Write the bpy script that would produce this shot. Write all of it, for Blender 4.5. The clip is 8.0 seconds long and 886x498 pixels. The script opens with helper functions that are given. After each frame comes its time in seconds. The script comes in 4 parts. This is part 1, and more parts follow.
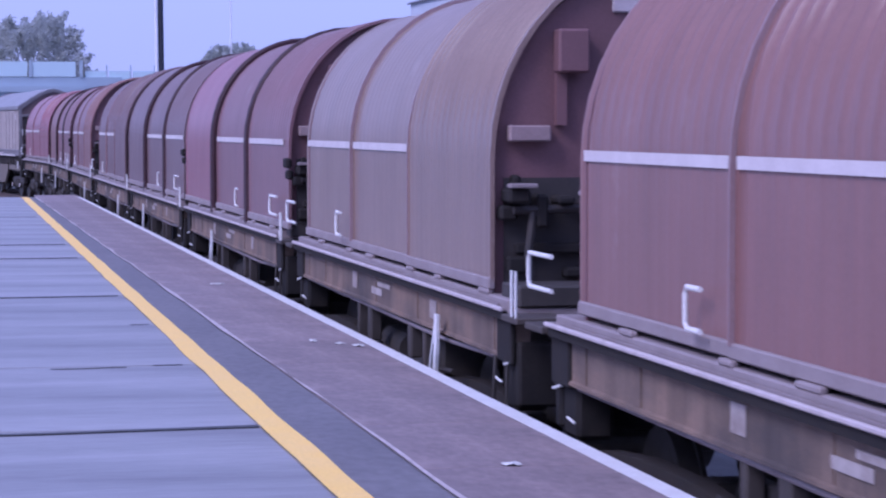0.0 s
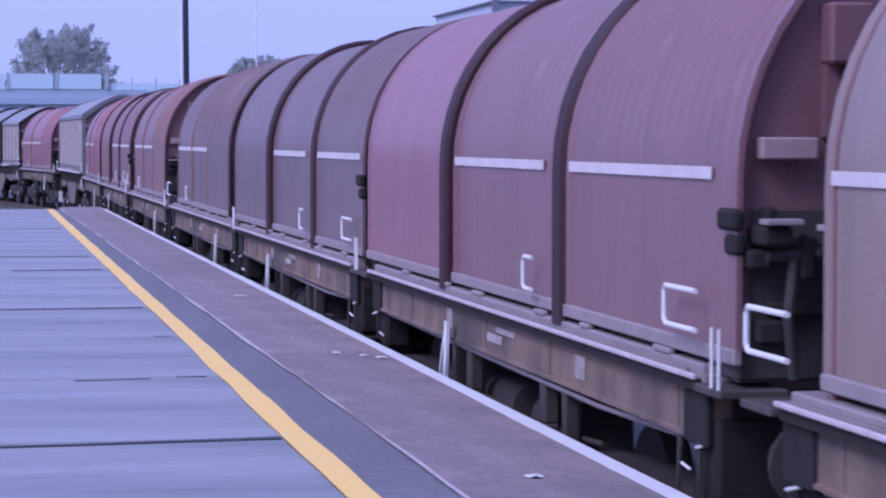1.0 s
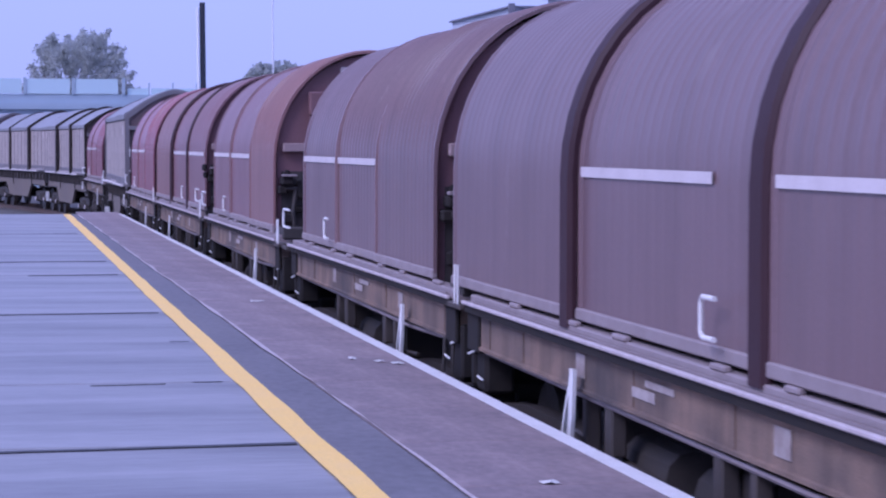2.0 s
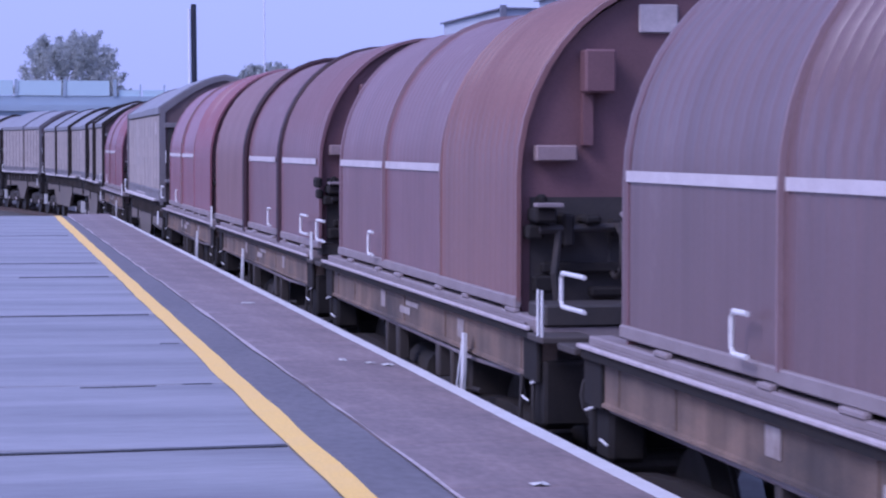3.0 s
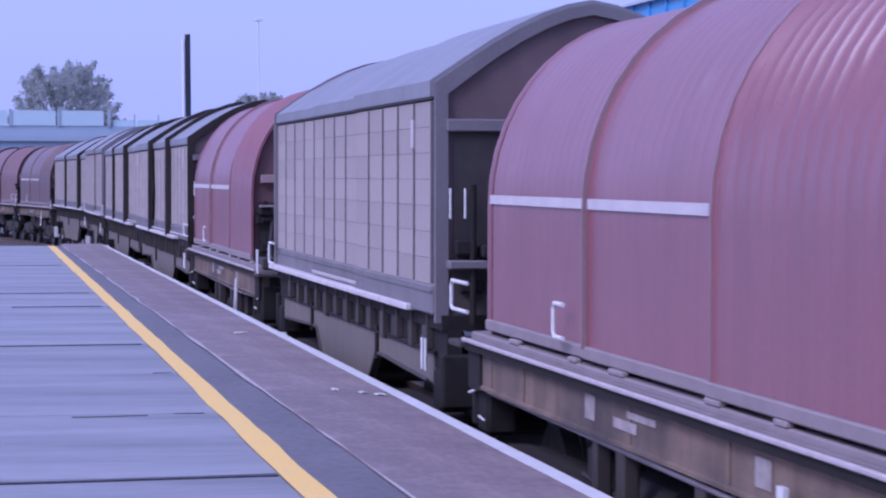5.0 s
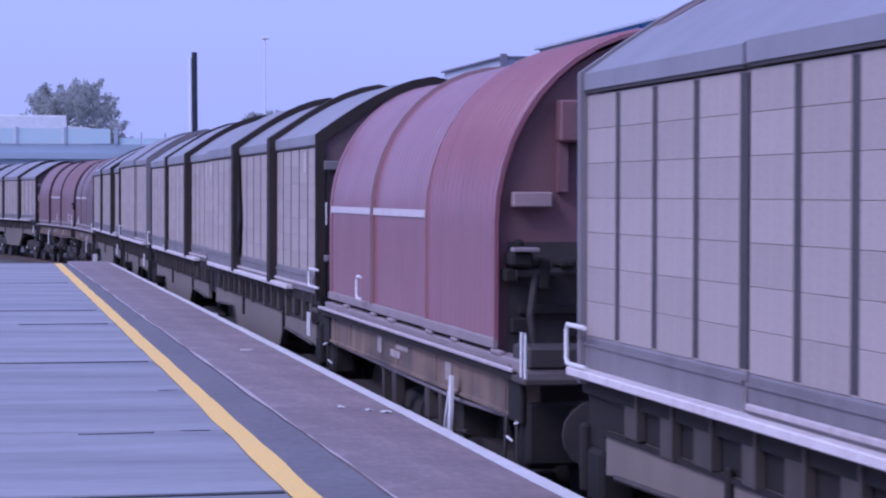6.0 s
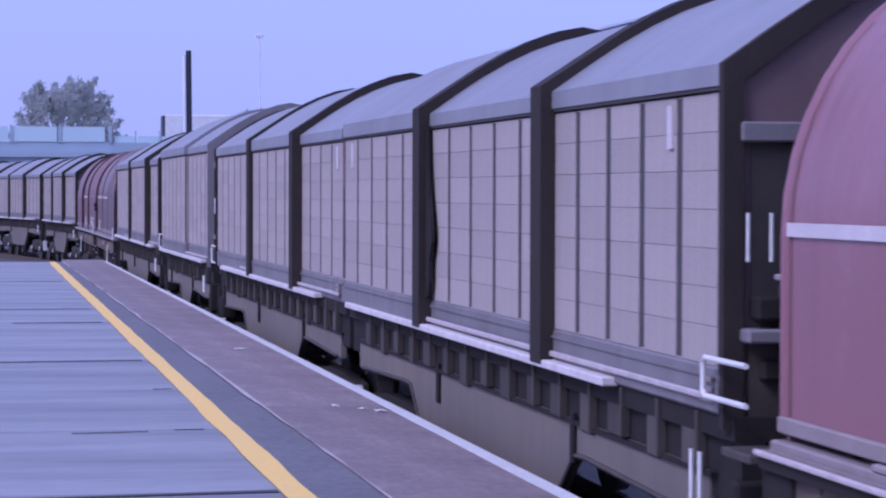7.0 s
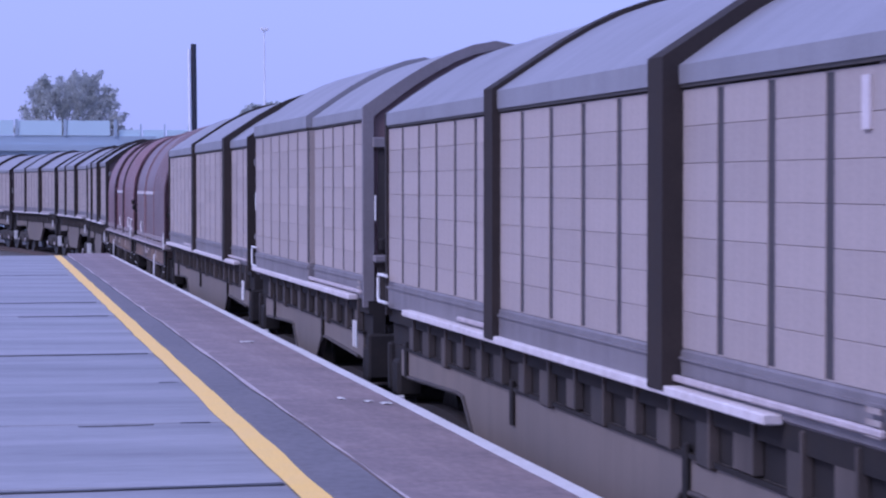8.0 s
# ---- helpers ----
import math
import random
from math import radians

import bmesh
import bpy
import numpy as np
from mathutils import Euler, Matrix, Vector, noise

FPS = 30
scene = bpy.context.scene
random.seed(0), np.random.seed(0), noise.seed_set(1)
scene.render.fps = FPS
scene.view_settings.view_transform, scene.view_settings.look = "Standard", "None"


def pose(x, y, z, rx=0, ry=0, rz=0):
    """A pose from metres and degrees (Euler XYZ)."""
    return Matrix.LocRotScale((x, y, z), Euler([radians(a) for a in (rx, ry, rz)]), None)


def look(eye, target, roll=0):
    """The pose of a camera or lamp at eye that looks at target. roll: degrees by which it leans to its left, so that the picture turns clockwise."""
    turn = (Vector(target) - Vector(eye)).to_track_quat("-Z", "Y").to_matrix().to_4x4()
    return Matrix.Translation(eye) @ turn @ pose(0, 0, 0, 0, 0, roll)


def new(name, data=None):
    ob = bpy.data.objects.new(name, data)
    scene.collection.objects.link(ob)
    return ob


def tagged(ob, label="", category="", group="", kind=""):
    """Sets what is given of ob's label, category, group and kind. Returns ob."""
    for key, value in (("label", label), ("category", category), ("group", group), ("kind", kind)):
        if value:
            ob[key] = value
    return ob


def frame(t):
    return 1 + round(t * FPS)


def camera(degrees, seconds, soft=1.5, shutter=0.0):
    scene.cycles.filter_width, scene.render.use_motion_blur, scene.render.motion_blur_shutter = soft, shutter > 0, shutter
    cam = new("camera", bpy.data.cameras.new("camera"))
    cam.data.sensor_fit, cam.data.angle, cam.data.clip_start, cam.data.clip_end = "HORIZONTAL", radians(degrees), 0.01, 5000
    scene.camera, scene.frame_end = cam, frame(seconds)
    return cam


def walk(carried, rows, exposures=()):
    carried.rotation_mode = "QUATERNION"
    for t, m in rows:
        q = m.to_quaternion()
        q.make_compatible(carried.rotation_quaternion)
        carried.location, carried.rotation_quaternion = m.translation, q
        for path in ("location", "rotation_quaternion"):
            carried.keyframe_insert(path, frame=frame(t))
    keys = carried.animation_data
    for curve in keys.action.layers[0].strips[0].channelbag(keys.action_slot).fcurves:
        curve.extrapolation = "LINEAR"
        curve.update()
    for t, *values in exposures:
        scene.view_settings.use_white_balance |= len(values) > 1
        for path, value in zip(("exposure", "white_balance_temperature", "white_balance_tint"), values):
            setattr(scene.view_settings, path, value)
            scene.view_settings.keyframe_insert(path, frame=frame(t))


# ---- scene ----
cam = camera(20.0, 8.0, soft=2.2, shutter=0.1)
walk(cam, [
    (0.0, pose(-0.045, 0, 1.759, 87.202, 0.011, -11.394)),
    (0.5, pose(-0.042, 0, 1.761, 87.319, -0.021, -11.021)),
    (1.0, pose(-0.035, 0, 1.754, 87.494, -0.077, -10.824)),
    (1.5, pose(-0.031, 0, 1.756, 87.587, -0.132, -10.428)),
    (3.0, pose(-0.020, 0, 1.758, 87.650, -0.107, -10.637)),
    (3.5, pose(-0.008, 0, 1.758, 87.769, -0.162, -10.790)),
    (4.0, pose(-0.008, 0, 1.751, 88.145, -0.065, -10.588)),
    (5.5, pose(-0.002, 0, 1.753, 88.487, -0.122, -10.828)),
    (6.0, pose(-0.005, 0, 1.745, 88.756, -0.187, -10.620)),
    (6.5, pose(0.006, 0, 1.754, 88.704, -0.136, -10.626)),
    (7.0, pose(0.001, 0, 1.753, 88.705, -0.140, -10.743)),
    (7.5, pose(0.003, 0, 1.753, 88.373, -0.114, -10.828)),
    (8.0, pose(0.000, 0, 1.750, 88.544, 0.000, -10.624)),
], exposures=[(0.0, 0.34, 4600, 34), (3.0, 0.28, 4600, 34), (5.5, 0.27, 4600, 34), (6.0, 0.19, 4600, 34), (8.0, 0.19, 4600, 34)])

# ---- light: a hazy overcast sky with a weak wide sun ----
world = bpy.data.worlds.new("world")
scene.world = world
world.use_nodes = True
wn, wl = world.node_tree.nodes, world.node_tree.links
sky = wn.new("ShaderNodeTexSky")
sky.sky_type, sky.sun_disc = "NISHITA", False
sky.sun_elevation, sky.sun_rotation = radians(44), radians(241)
sky.air_density, sky.dust_density, sky.ozone_density = 1.0, 4.0, 2.0
veil = wn.new("ShaderNodeMix")
veil.data_type = "RGBA"
veil.inputs[0].default_value = 0.75
veil.inputs[7].default_value = (6.2, 6.05, 7.75, 1)
wl.new(sky.outputs[0], veil.inputs[6])
wl.new(veil.outputs[2], wn["Background"].inputs[0])
wn["Background"].inputs[1].default_value = 0.085
sun = new("sun", bpy.data.lights.new("sun", "SUN"))
sun.data.energy, sun.data.angle, sun.data.color = 1.7, radians(25), (1, 0.84, 0.68)
sun.matrix_world = look((-22, -12, 24), (0, 0, 0))


# ---- materials ----
def material(name, base, second, rough=0.6, metal=0.0, scale=3.0, stretch=(1, 1, 1), bump=0.15, fine=60.0, amount=0.5, streak=0.0, per_object=0.0, spec=0.5, contrast=0.18, scuff=0.0):
    """Two-scale noise between two colours, with fine grain, bump and optional downward streaks."""
    m = bpy.data.materials.new(name)
    m.use_nodes = True
    n, l = m.node_tree.nodes, m.node_tree.links
    b = n["Principled BSDF"]
    co = n.new("ShaderNodeTexCoord")
    mp = n.new("ShaderNodeMapping")
    mp.inputs["Scale"].default_value = stretch
    l.new(co.outputs["Object"], mp.inputs[0])
    big = n.new("ShaderNodeTexNoise")
    big.inputs["Scale"].default_value, big.inputs["Detail"].default_value, big.inputs["Roughness"].default_value = scale, 6, 0.6
    l.new(mp.outputs[0], big.inputs["Vector"])
    small = n.new("ShaderNodeTexNoise")
    small.inputs["Scale"].default_value, small.inputs["Detail"].default_value = fine, 4
    l.new(mp.outputs[0], small.inputs["Vector"])
    ramp = n.new("ShaderNodeMapRange")
    ramp.inputs[1].default_value, ramp.inputs[2].default_value = 0.35, 0.68
    l.new(big.outputs["Fac"], ramp.inputs[0])
    mix = n.new("ShaderNodeMix")
    mix.data_type = "RGBA"
    mix.inputs[6].default_value, mix.inputs[7].default_value = (*base, 1), (*second, 1)
    fac = n.new("ShaderNodeMath")
    fac.operation = "MULTIPLY"
    fac.inputs[1].default_value = amount
    l.new(ramp.outputs[0], fac.inputs[0])
    l.new(fac.outputs[0], mix.inputs[0])
    grain = n.new("ShaderNodeMapRange")
    grain.inputs[3].default_value, grain.inputs[4].default_value = 1 - contrast, 1 + contrast
    l.new(small.outputs["Fac"], grain.inputs[0])
    mul = n.new("ShaderNodeVectorMath")
    mul.operation = "SCALE"
    l.new(mix.outputs[2], mul.inputs[0])
    l.new(grain.outputs[0], mul.inputs["Scale"])
    out = mul.outputs[0]
    if scuff:
        sc = n.new("ShaderNodeTexNoise")
        sc.inputs["Scale"].default_value, sc.inputs["Detail"].default_value, sc.inputs["Roughness"].default_value = 0.9, 9, 0.68
        l.new(mp.outputs[0], sc.inputs["Vector"])
        sr2 = n.new("ShaderNodeMapRange")
        sr2.inputs[1].default_value, sr2.inputs[2].default_value, sr2.inputs[4].default_value = 0.60, 0.74, scuff
        l.new(sc.outputs["Fac"], sr2.inputs[0])
        pale = n.new("ShaderNodeMix")
        pale.data_type = "RGBA"
        pale.inputs[7].default_value = (0.46, 0.38, 0.37, 1)
        l.new(sr2.outputs[0], pale.inputs[0])
        l.new(out, pale.inputs[6])
        out = pale.outputs[2]
    if streak:
        sm = n.new("ShaderNodeMapping")
        sm.inputs["Scale"].default_value = (0.6, 2.2, 0.25)
        l.new(co.outputs["Object"], sm.inputs[0])
        st = n.new("ShaderNodeTexNoise")
        st.inputs["Scale"].default_value, st.inputs["Detail"].default_value = 2.2, 5
        l.new(sm.outputs[0], st.inputs["Vector"])
        sr = n.new("ShaderNodeMapRange")
        sr.inputs[1].default_value, sr.inputs[2].default_value = 0.42, 0.7
        sr.inputs[3].default_value, sr.inputs[4].default_value = 1.0, 1.0 - streak
        l.new(st.outputs["Fac"], sr.inputs[0])
        mul2 = n.new("ShaderNodeVectorMath")
        mul2.operation = "SCALE"
        l.new(out, mul2.inputs[0])
        l.new(sr.outputs[0], mul2.inputs["Scale"])
        out = mul2.outputs[0]
    if per_object:
        oi = n.new("ShaderNodeObjectInfo")
        orr = n.new("ShaderNodeMapRange")
        orr.inputs[3].default_value, orr.inputs[4].default_value = 1 - per_object, 1 + per_object
        l.new(oi.outputs["Random"], orr.inputs[0])
        mul3 = n.new("ShaderNodeVectorMath")
        mul3.operation = "SCALE"
        l.new(out, mul3.inputs[0])
        l.new(orr.outputs[0], mul3.inputs["Scale"])
        out = mul3.outputs[0]
    l.new(out, b.inputs["Base Color"])
    rr = n.new("ShaderNodeMapRange")
    rr.inputs[3].default_value, rr.inputs[4].default_value = max(rough - 0.12, 0.05), min(rough + 0.12, 1)
    l.new(big.outputs["Fac"], rr.inputs[0])
    l.new(rr.outputs[0], b.inputs["Roughness"])
    b.inputs["Metallic"].default_value = metal
    b.inputs["Specular IOR Level"].default_value = spec
    bp = n.new("ShaderNodeBump")
    bp.inputs["Strength"].default_value, bp.inputs["Distance"].default_value = bump, 0.01
    l.new(small.outputs["Fac"], bp.inputs["Height"])
    l.new(bp.outputs[0], b.inputs["Normal"])
    return m


RED = material("red_paint", (0.25, 0.128, 0.116), (0.2, 0.12, 0.108), 0.42, 0, 0.5, streak=0.12, bump=0.05, fine=40, spec=0.6, scuff=0.4)
RED_BRIGHT = material("fresh_red_paint", (0.285, 0.109, 0.130), (0.235, 0.106, 0.115), 0.33, 0, 0.5, streak=0.1, bump=0.05, fine=40, spec=1.0, scuff=0.3)
RED_BROWN = material("faded_brown_red_paint", (0.228, 0.121, 0.129), (0.182, 0.116, 0.113), 0.4, 0, 0.5, streak=0.12, bump=0.05, fine=40, spec=0.6, scuff=0.45)
MAROON_DULL = material("dull_grey_maroon_paint", (0.186, 0.118, 0.122), (0.152, 0.106, 0.104), 0.38, 0, 0.5, streak=0.14, bump=0.05, fine=40, spec=0.6, scuff=0.3)
BROWN_PALE = material("sun_faded_brown_paint", (0.265, 0.184, 0.154), (0.222, 0.165, 0.136), 0.34, 0, 0.5, streak=0.12, bump=0.05, fine=40, spec=0.6, scuff=0.5)
RIB = material("dark_maroon_steel", (0.036, 0.015, 0.020), (0.05, 0.022, 0.026), 0.6, 0, 2, spec=0.3)
BULKHEAD = material("maroon_end_paint", (0.20, 0.102, 0.108), (0.15, 0.085, 0.088), 0.6, 0, 2, streak=0.25)
WHITE = material("white_paint", (0.78, 0.77, 0.76), (0.6, 0.58, 0.55), 0.5, 0, 4)
STRIPE = material("dull_white_stripe", (0.66, 0.6, 0.6), (0.5, 0.44, 0.44), 0.5, 0, 3)
DECK = material("worn_deck_steel", (0.30, 0.25, 0.25), (0.2, 0.16, 0.155), 0.6, 0, 3)
EDGE = material("pale_deck_edge", (0.56, 0.49, 0.49), (0.30, 0.25, 0.245), 0.5, 0, 6)
EDGE_BRIGHT = material("white_worn_edge", (0.74, 0.69, 0.68), (0.44, 0.37, 0.35), 0.5, 0, 5)
SHELF = material("pale_worn_plate", (0.34, 0.25, 0.245), (0.24, 0.17, 0.165), 0.6, 0, 4)
SOLE = material("brown_solebar", (0.095, 0.074, 0.063), (0.27, 0.185, 0.13), 0.75, 0, 1.1, (1, 0.7, 1.8), streak=0.35, contrast=0.35, amount=0.9, scuff=0.3)
BLACK = material("grimy_black_steel", (0.04, 0.035, 0.033), (0.075, 0.06, 0.052), 0.7, 0, 5)
# Near-black that puts underframe and recess shade into the colour of black parts.
SHADE_BLACK = material("shaded_black", (0.022, 0.02, 0.02), (0.045, 0.037, 0.032), 0.85, 0, 4, spec=0.2)
BOGIE = material("oily_bogie_steel", (0.034, 0.029, 0.027), (0.075, 0.058, 0.048), 0.65, 0, 5)
TYRE = material("wheel_steel", (0.12, 0.11, 0.1), (0.07, 0.06, 0.055), 0.45, 0.6, 8)
GREY_WALL = material("grey_sliding_wall", (0.44, 0.378, 0.35), (0.335, 0.287, 0.265), 0.55, 0, 0.9, streak=0.12, bump=0.05, per_object=0.07, spec=0.25)
GREY_ROOF = material("grey_roof", (0.27, 0.262, 0.28), (0.21, 0.205, 0.22), 0.42, 0, 0.7, bump=0.05, streak=0.1)
GREY_SILL = material("grey_sill", (0.22, 0.2, 0.21), (0.165, 0.15, 0.152), 0.55, 0, 1.5, streak=0.2)
POST = material("grimy_frame_post", (0.06, 0.05, 0.045), (0.11, 0.085, 0.073), 0.75, 0, 2, streak=0.3)
GREY_BELLY = material("dusty_grey_belly", (0.165, 0.14, 0.122), (0.25, 0.2, 0.162), 0.75, 0, 0.35, streak=0.12, contrast=0.1)
POCKET = material("dusty_pocket_plate", (0.058, 0.049, 0.044), (0.12, 0.095, 0.078), 0.75, 0, 1.6, streak=0.3, per_object=0.35)
END_DARK = material("dark_brown_end", (0.18, 0.122, 0.122), (0.13, 0.092, 0.09), 0.6, 0, 2, streak=0.3)
HOOP = material("black_hoop", (0.036, 0.030, 0.028), (0.055, 0.044, 0.038), 0.75, 0, 3, spec=0.15)
# Dark tone that puts the shade of the pressed wall grooves into colour.
GROOVE = material("groove_shade_tone", (0.062, 0.054, 0.057), (0.045, 0.04, 0.043), 0.6, 0, 3)
# The wide pale and dark bands also paint sky reflections onto the worn paving.
CONCRETE = material("worn_paving_with_sheen", (0.335, 0.33, 0.335), (0.14, 0.14, 0.15), 0.42, 0, 0.5, (0.3, 1.6, 1), 0.3, 14, 1.0, per_object=0.08, contrast=0.3)
STRIP = material("dark_asphalt_strip", (0.135, 0.127, 0.14), (0.19, 0.18, 0.195), 0.65, 0, 1.2, (1, 0.5, 1), 0.5, 14, 0.9, contrast=0.35)
COPING = material("brown_coping", (0.31, 0.24, 0.238), (0.175, 0.143, 0.148), 0.6, 0, 0.9, (1.5, 0.6, 1), 0.5, 12, 1.0, per_object=0.08, contrast=0.4)
YELLOW = material("yellow_line_paint", (0.95, 0.63, 0.12), (0.9, 0.64, 0.24), 0.55, 0, 3, bump=0.2)
TAR = material("tar_filler", (0.022, 0.022, 0.025), (0.04, 0.04, 0.042), 0.5, 0, 6)
BRICK = material("sooty_platform_brick", (0.1, 0.07, 0.06), (0.06, 0.05, 0.045), 0.8, 0, 3)
BALLAST = material("dark_ballast", (0.115, 0.108, 0.102), (0.065, 0.06, 0.057), 0.9, 0, 2, (1, 1, 1), 1.0, 18)
RAIL = material("rail_steel", (0.16, 0.11, 0.085), (0.1, 0.07, 0.06), 0.5, 0.4, 6)
SHED_BLUE = material("blue_cladding", (0.12, 0.36, 0.72), (0.2, 0.43, 0.74), 0.5, 0, 0.1)
SHED_PALE = material("pale_cladding", (0.52, 0.55, 0.62), (0.46, 0.49, 0.56), 0.5, 0, 0.2)
SHED_DARK = material("grey_trim", (0.2, 0.2, 0.24), (0.16, 0.16, 0.2), 0.6, 0, 1)
FENCE = material("pale_cyan_panel", (0.6, 0.74, 0.78), (0.54, 0.68, 0.73), 0.4, 0, 0.3)
FENCE_BASE = material("blue_grey_wall", (0.40, 0.48, 0.55), (0.34, 0.42, 0.5), 0.8, 0, 0.3)
POLE = material("black_pole", (0.025, 0.025, 0.035), (0.04, 0.04, 0.05), 0.5, 0, 2)
POLE_PALE = material("pale_pole", (0.82, 0.82, 0.84), (0.72, 0.72, 0.76), 0.5, 0, 2)
BARK = material("bark", (0.12, 0.1, 0.085), (0.08, 0.065, 0.055), 0.9, 0, 5)
# Leaf colour and translucency are paled to paint distance haze into the crowns.
LEAF = material("hazed_leaf", (0.36, 0.38, 0.36), (0.3, 0.32, 0.3), 0.8, 0, 0.4, contrast=0.08, bump=0, spec=0.1)
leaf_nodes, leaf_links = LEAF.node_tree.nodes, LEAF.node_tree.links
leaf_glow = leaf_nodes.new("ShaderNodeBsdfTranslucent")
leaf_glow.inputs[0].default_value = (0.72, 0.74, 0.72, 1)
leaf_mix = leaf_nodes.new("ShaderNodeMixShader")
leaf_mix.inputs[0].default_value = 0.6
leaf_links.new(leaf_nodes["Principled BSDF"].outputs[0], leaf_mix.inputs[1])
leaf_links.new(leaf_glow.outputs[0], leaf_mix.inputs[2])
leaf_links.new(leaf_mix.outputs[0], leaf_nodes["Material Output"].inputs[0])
SEAM = material("pale_seam_bead", (0.31, 0.215, 0.22), (0.24, 0.165, 0.168), 0.4, 0, 2)
FADED = material("faded_panel", (0.44, 0.39, 0.37), (0.24, 0.19, 0.17), 0.7, 0, 5, amount=0.9)
LITTER = material("paper_litter", (0.6, 0.59, 0.58), (0.45, 0.45, 0.44), 0.7, 0, 10)


# ---- mesh helpers ----
def box(bm, x0, x1, y0, y1, z0, z1, bevel=0.0):
    m = Matrix.Translation(((x0 + x1) / 2, (y0 + y1) / 2, (z0 + z1) / 2)) @ Matrix.Diagonal((abs(x1 - x0), abs(y1 - y0), abs(z1 - z0), 1))
    vs = bmesh.ops.create_cube(bm, size=1, matrix=m)["verts"]
    if bevel:
        es = list({e for v in vs for e in v.link_edges})
        bmesh.ops.bevel(bm, geom=es, offset=bevel, segments=1, affect="EDGES")
    return bm


def one_box(*a, bevel=0.0):
    return box(bmesh.new(), *a, bevel=bevel)


def tube(bm, points, r, sides=8, cap=True):
    """A round bar swept along a polyline."""
    pts = [Vector(p) for p in points]
    rings = []
    for i, p in enumerate(pts):
        d = (pts[min(i + 1, len(pts) - 1)] - pts[max(i - 1, 0)]).normalized()
        up = Vector((0, 0, 1)) if abs(d.z) < 0.9 else Vector((1, 0, 0))
        a = d.cross(up).normalized()
        b = d.cross(a)
        rings.append([bm.verts.new(p + r * (math.cos(2 * math.pi * k / sides) * a + math.sin(2 * math.pi * k / sides) * b)) for k in range(sides)])
    for r0, r1 in zip(rings, rings[1:]):
        for k in range(sides):
            bm.faces.new((r0[k], r0[(k + 1) % sides], r1[(k + 1) % sides], r1[k]))
    if cap:
        bm.faces.new(rings[0]), bm.faces.new(rings[-1][::-1])
    return bm


def disc(bm, c, r, x0, x1, sides=24):
    """A wheel-like cylinder whose axis runs across the track."""
    m = Matrix.Translation(((x0 + x1) / 2, c[0], c[1])) @ Matrix.Rotation(math.pi / 2, 4, "Y")
    bmesh.ops.create_cone(bm, cap_ends=True, segments=sides, radius1=r, radius2=r, depth=abs(x1 - x0), matrix=m)
    return bm


def prism(bm, outline, y0, y1):
    """A closed outline in x and z, run along y."""
    a = [bm.verts.new((x, y0, z)) for x, z in outline]
    b = [bm.verts.new((x, y1, z)) for x, z in outline]
    n = len(a)
    for i in range(n):
        bm.faces.new((a[i], a[(i + 1) % n], b[(i + 1) % n], b[i]))
    bm.faces.new(a[::-1]), bm.faces.new(b)
    return bm


def part(name, bm, mat, parent=None, label="", smooth=False):
    bmesh.ops.recalc_face_normals(bm, faces=bm.faces)
    me = bpy.data.meshes.new(name)
    bm.to_mesh(me)
    bm.free()
    me.materials.append(mat)
    if smooth:
        me.shade_smooth()
        me.set_sharp_from_angle(angle=radians(35))
    ob = new(name, me)
    ob.parent = parent
    return tagged(ob, label)


def shared(name, mesh, parent, m):
    ob = new(name, mesh)
    ob.parent, ob.matrix_basis = parent, m
    return ob


# ---- platform, track and ground ----
RAIL_Z, TRACK_X, BEND_Y, BEND_R = -0.915, 4.95, 79.5, 178.0


def on_track(q):
    """Place and heading of the track at q metres ahead of the viewer."""
    if q <= BEND_Y:
        return TRACK_X, q, 0.0
    a = (q - BEND_Y) / BEND_R
    return TRACK_X - BEND_R * (1 - math.cos(a)), BEND_Y + BEND_R * math.sin(a), a


def build_ground():
    bm = bmesh.new()
    bmesh.ops.create_grid(bm, x_segments=2, y_segments=2, size=3000, matrix=Matrix.Translation((0, 0, -1.25)))
    tagged(part("ground", bm, BALLAST), "dark stony ground beside the railway line", "ground", kind="structure")
    bm = bmesh.new()
    prof = [(-2.3, -1.24), (-1.6, -1.09), (1.6, -1.09), (2.6, -1.24)]
    rows = []
    for i in range(0, 70):
        x, y, a = on_track(-40 + i * 5)
        rows.append([bm.verts.new((x + math.cos(a) * px, y + math.sin(a) * px, pz)) for px, pz in prof])
    for r0, r1 in zip(rows, rows[1:]):
        for k in range(3):
            bm.faces.new((r0[k], r0[k + 1], r1[k + 1], r1[k]))
    tagged(part("ballast_bed", bm, BALLAST), "dark stone ballast bed under the rails", "ballast", kind="structure")
    for side in (-0.7525, 0.7525):
        bm = bmesh.new()
        prof = [(-0.07, -0.17), (-0.02, -0.15), (-0.02, -0.04), (-0.035, -0.03), (-0.035, 0), (0.035, 0), (0.035, -0.03), (0.02, -0.04), (0.02, -0.15), (0.07, -0.17)]
        rows = []
        for i in range(0, 116):
            x, y, a = on_track(-40 + i * 3)
            rows.append([bm.verts.new((x + math.cos(a) * (side + px), y + math.sin(a) * (side + px), RAIL_Z + pz)) for px, pz in prof])
        for r0, r1 in zip(rows, rows[1:]):
            for k in range(len(prof)):
                bm.faces.new((r0[k], r0[(k + 1) % len(prof)], r1[(k + 1) % len(prof)], r1[k]))
        tagged(part("rail", bm, RAIL), "rusty brown steel running rail", "rail", "rails", "structure")


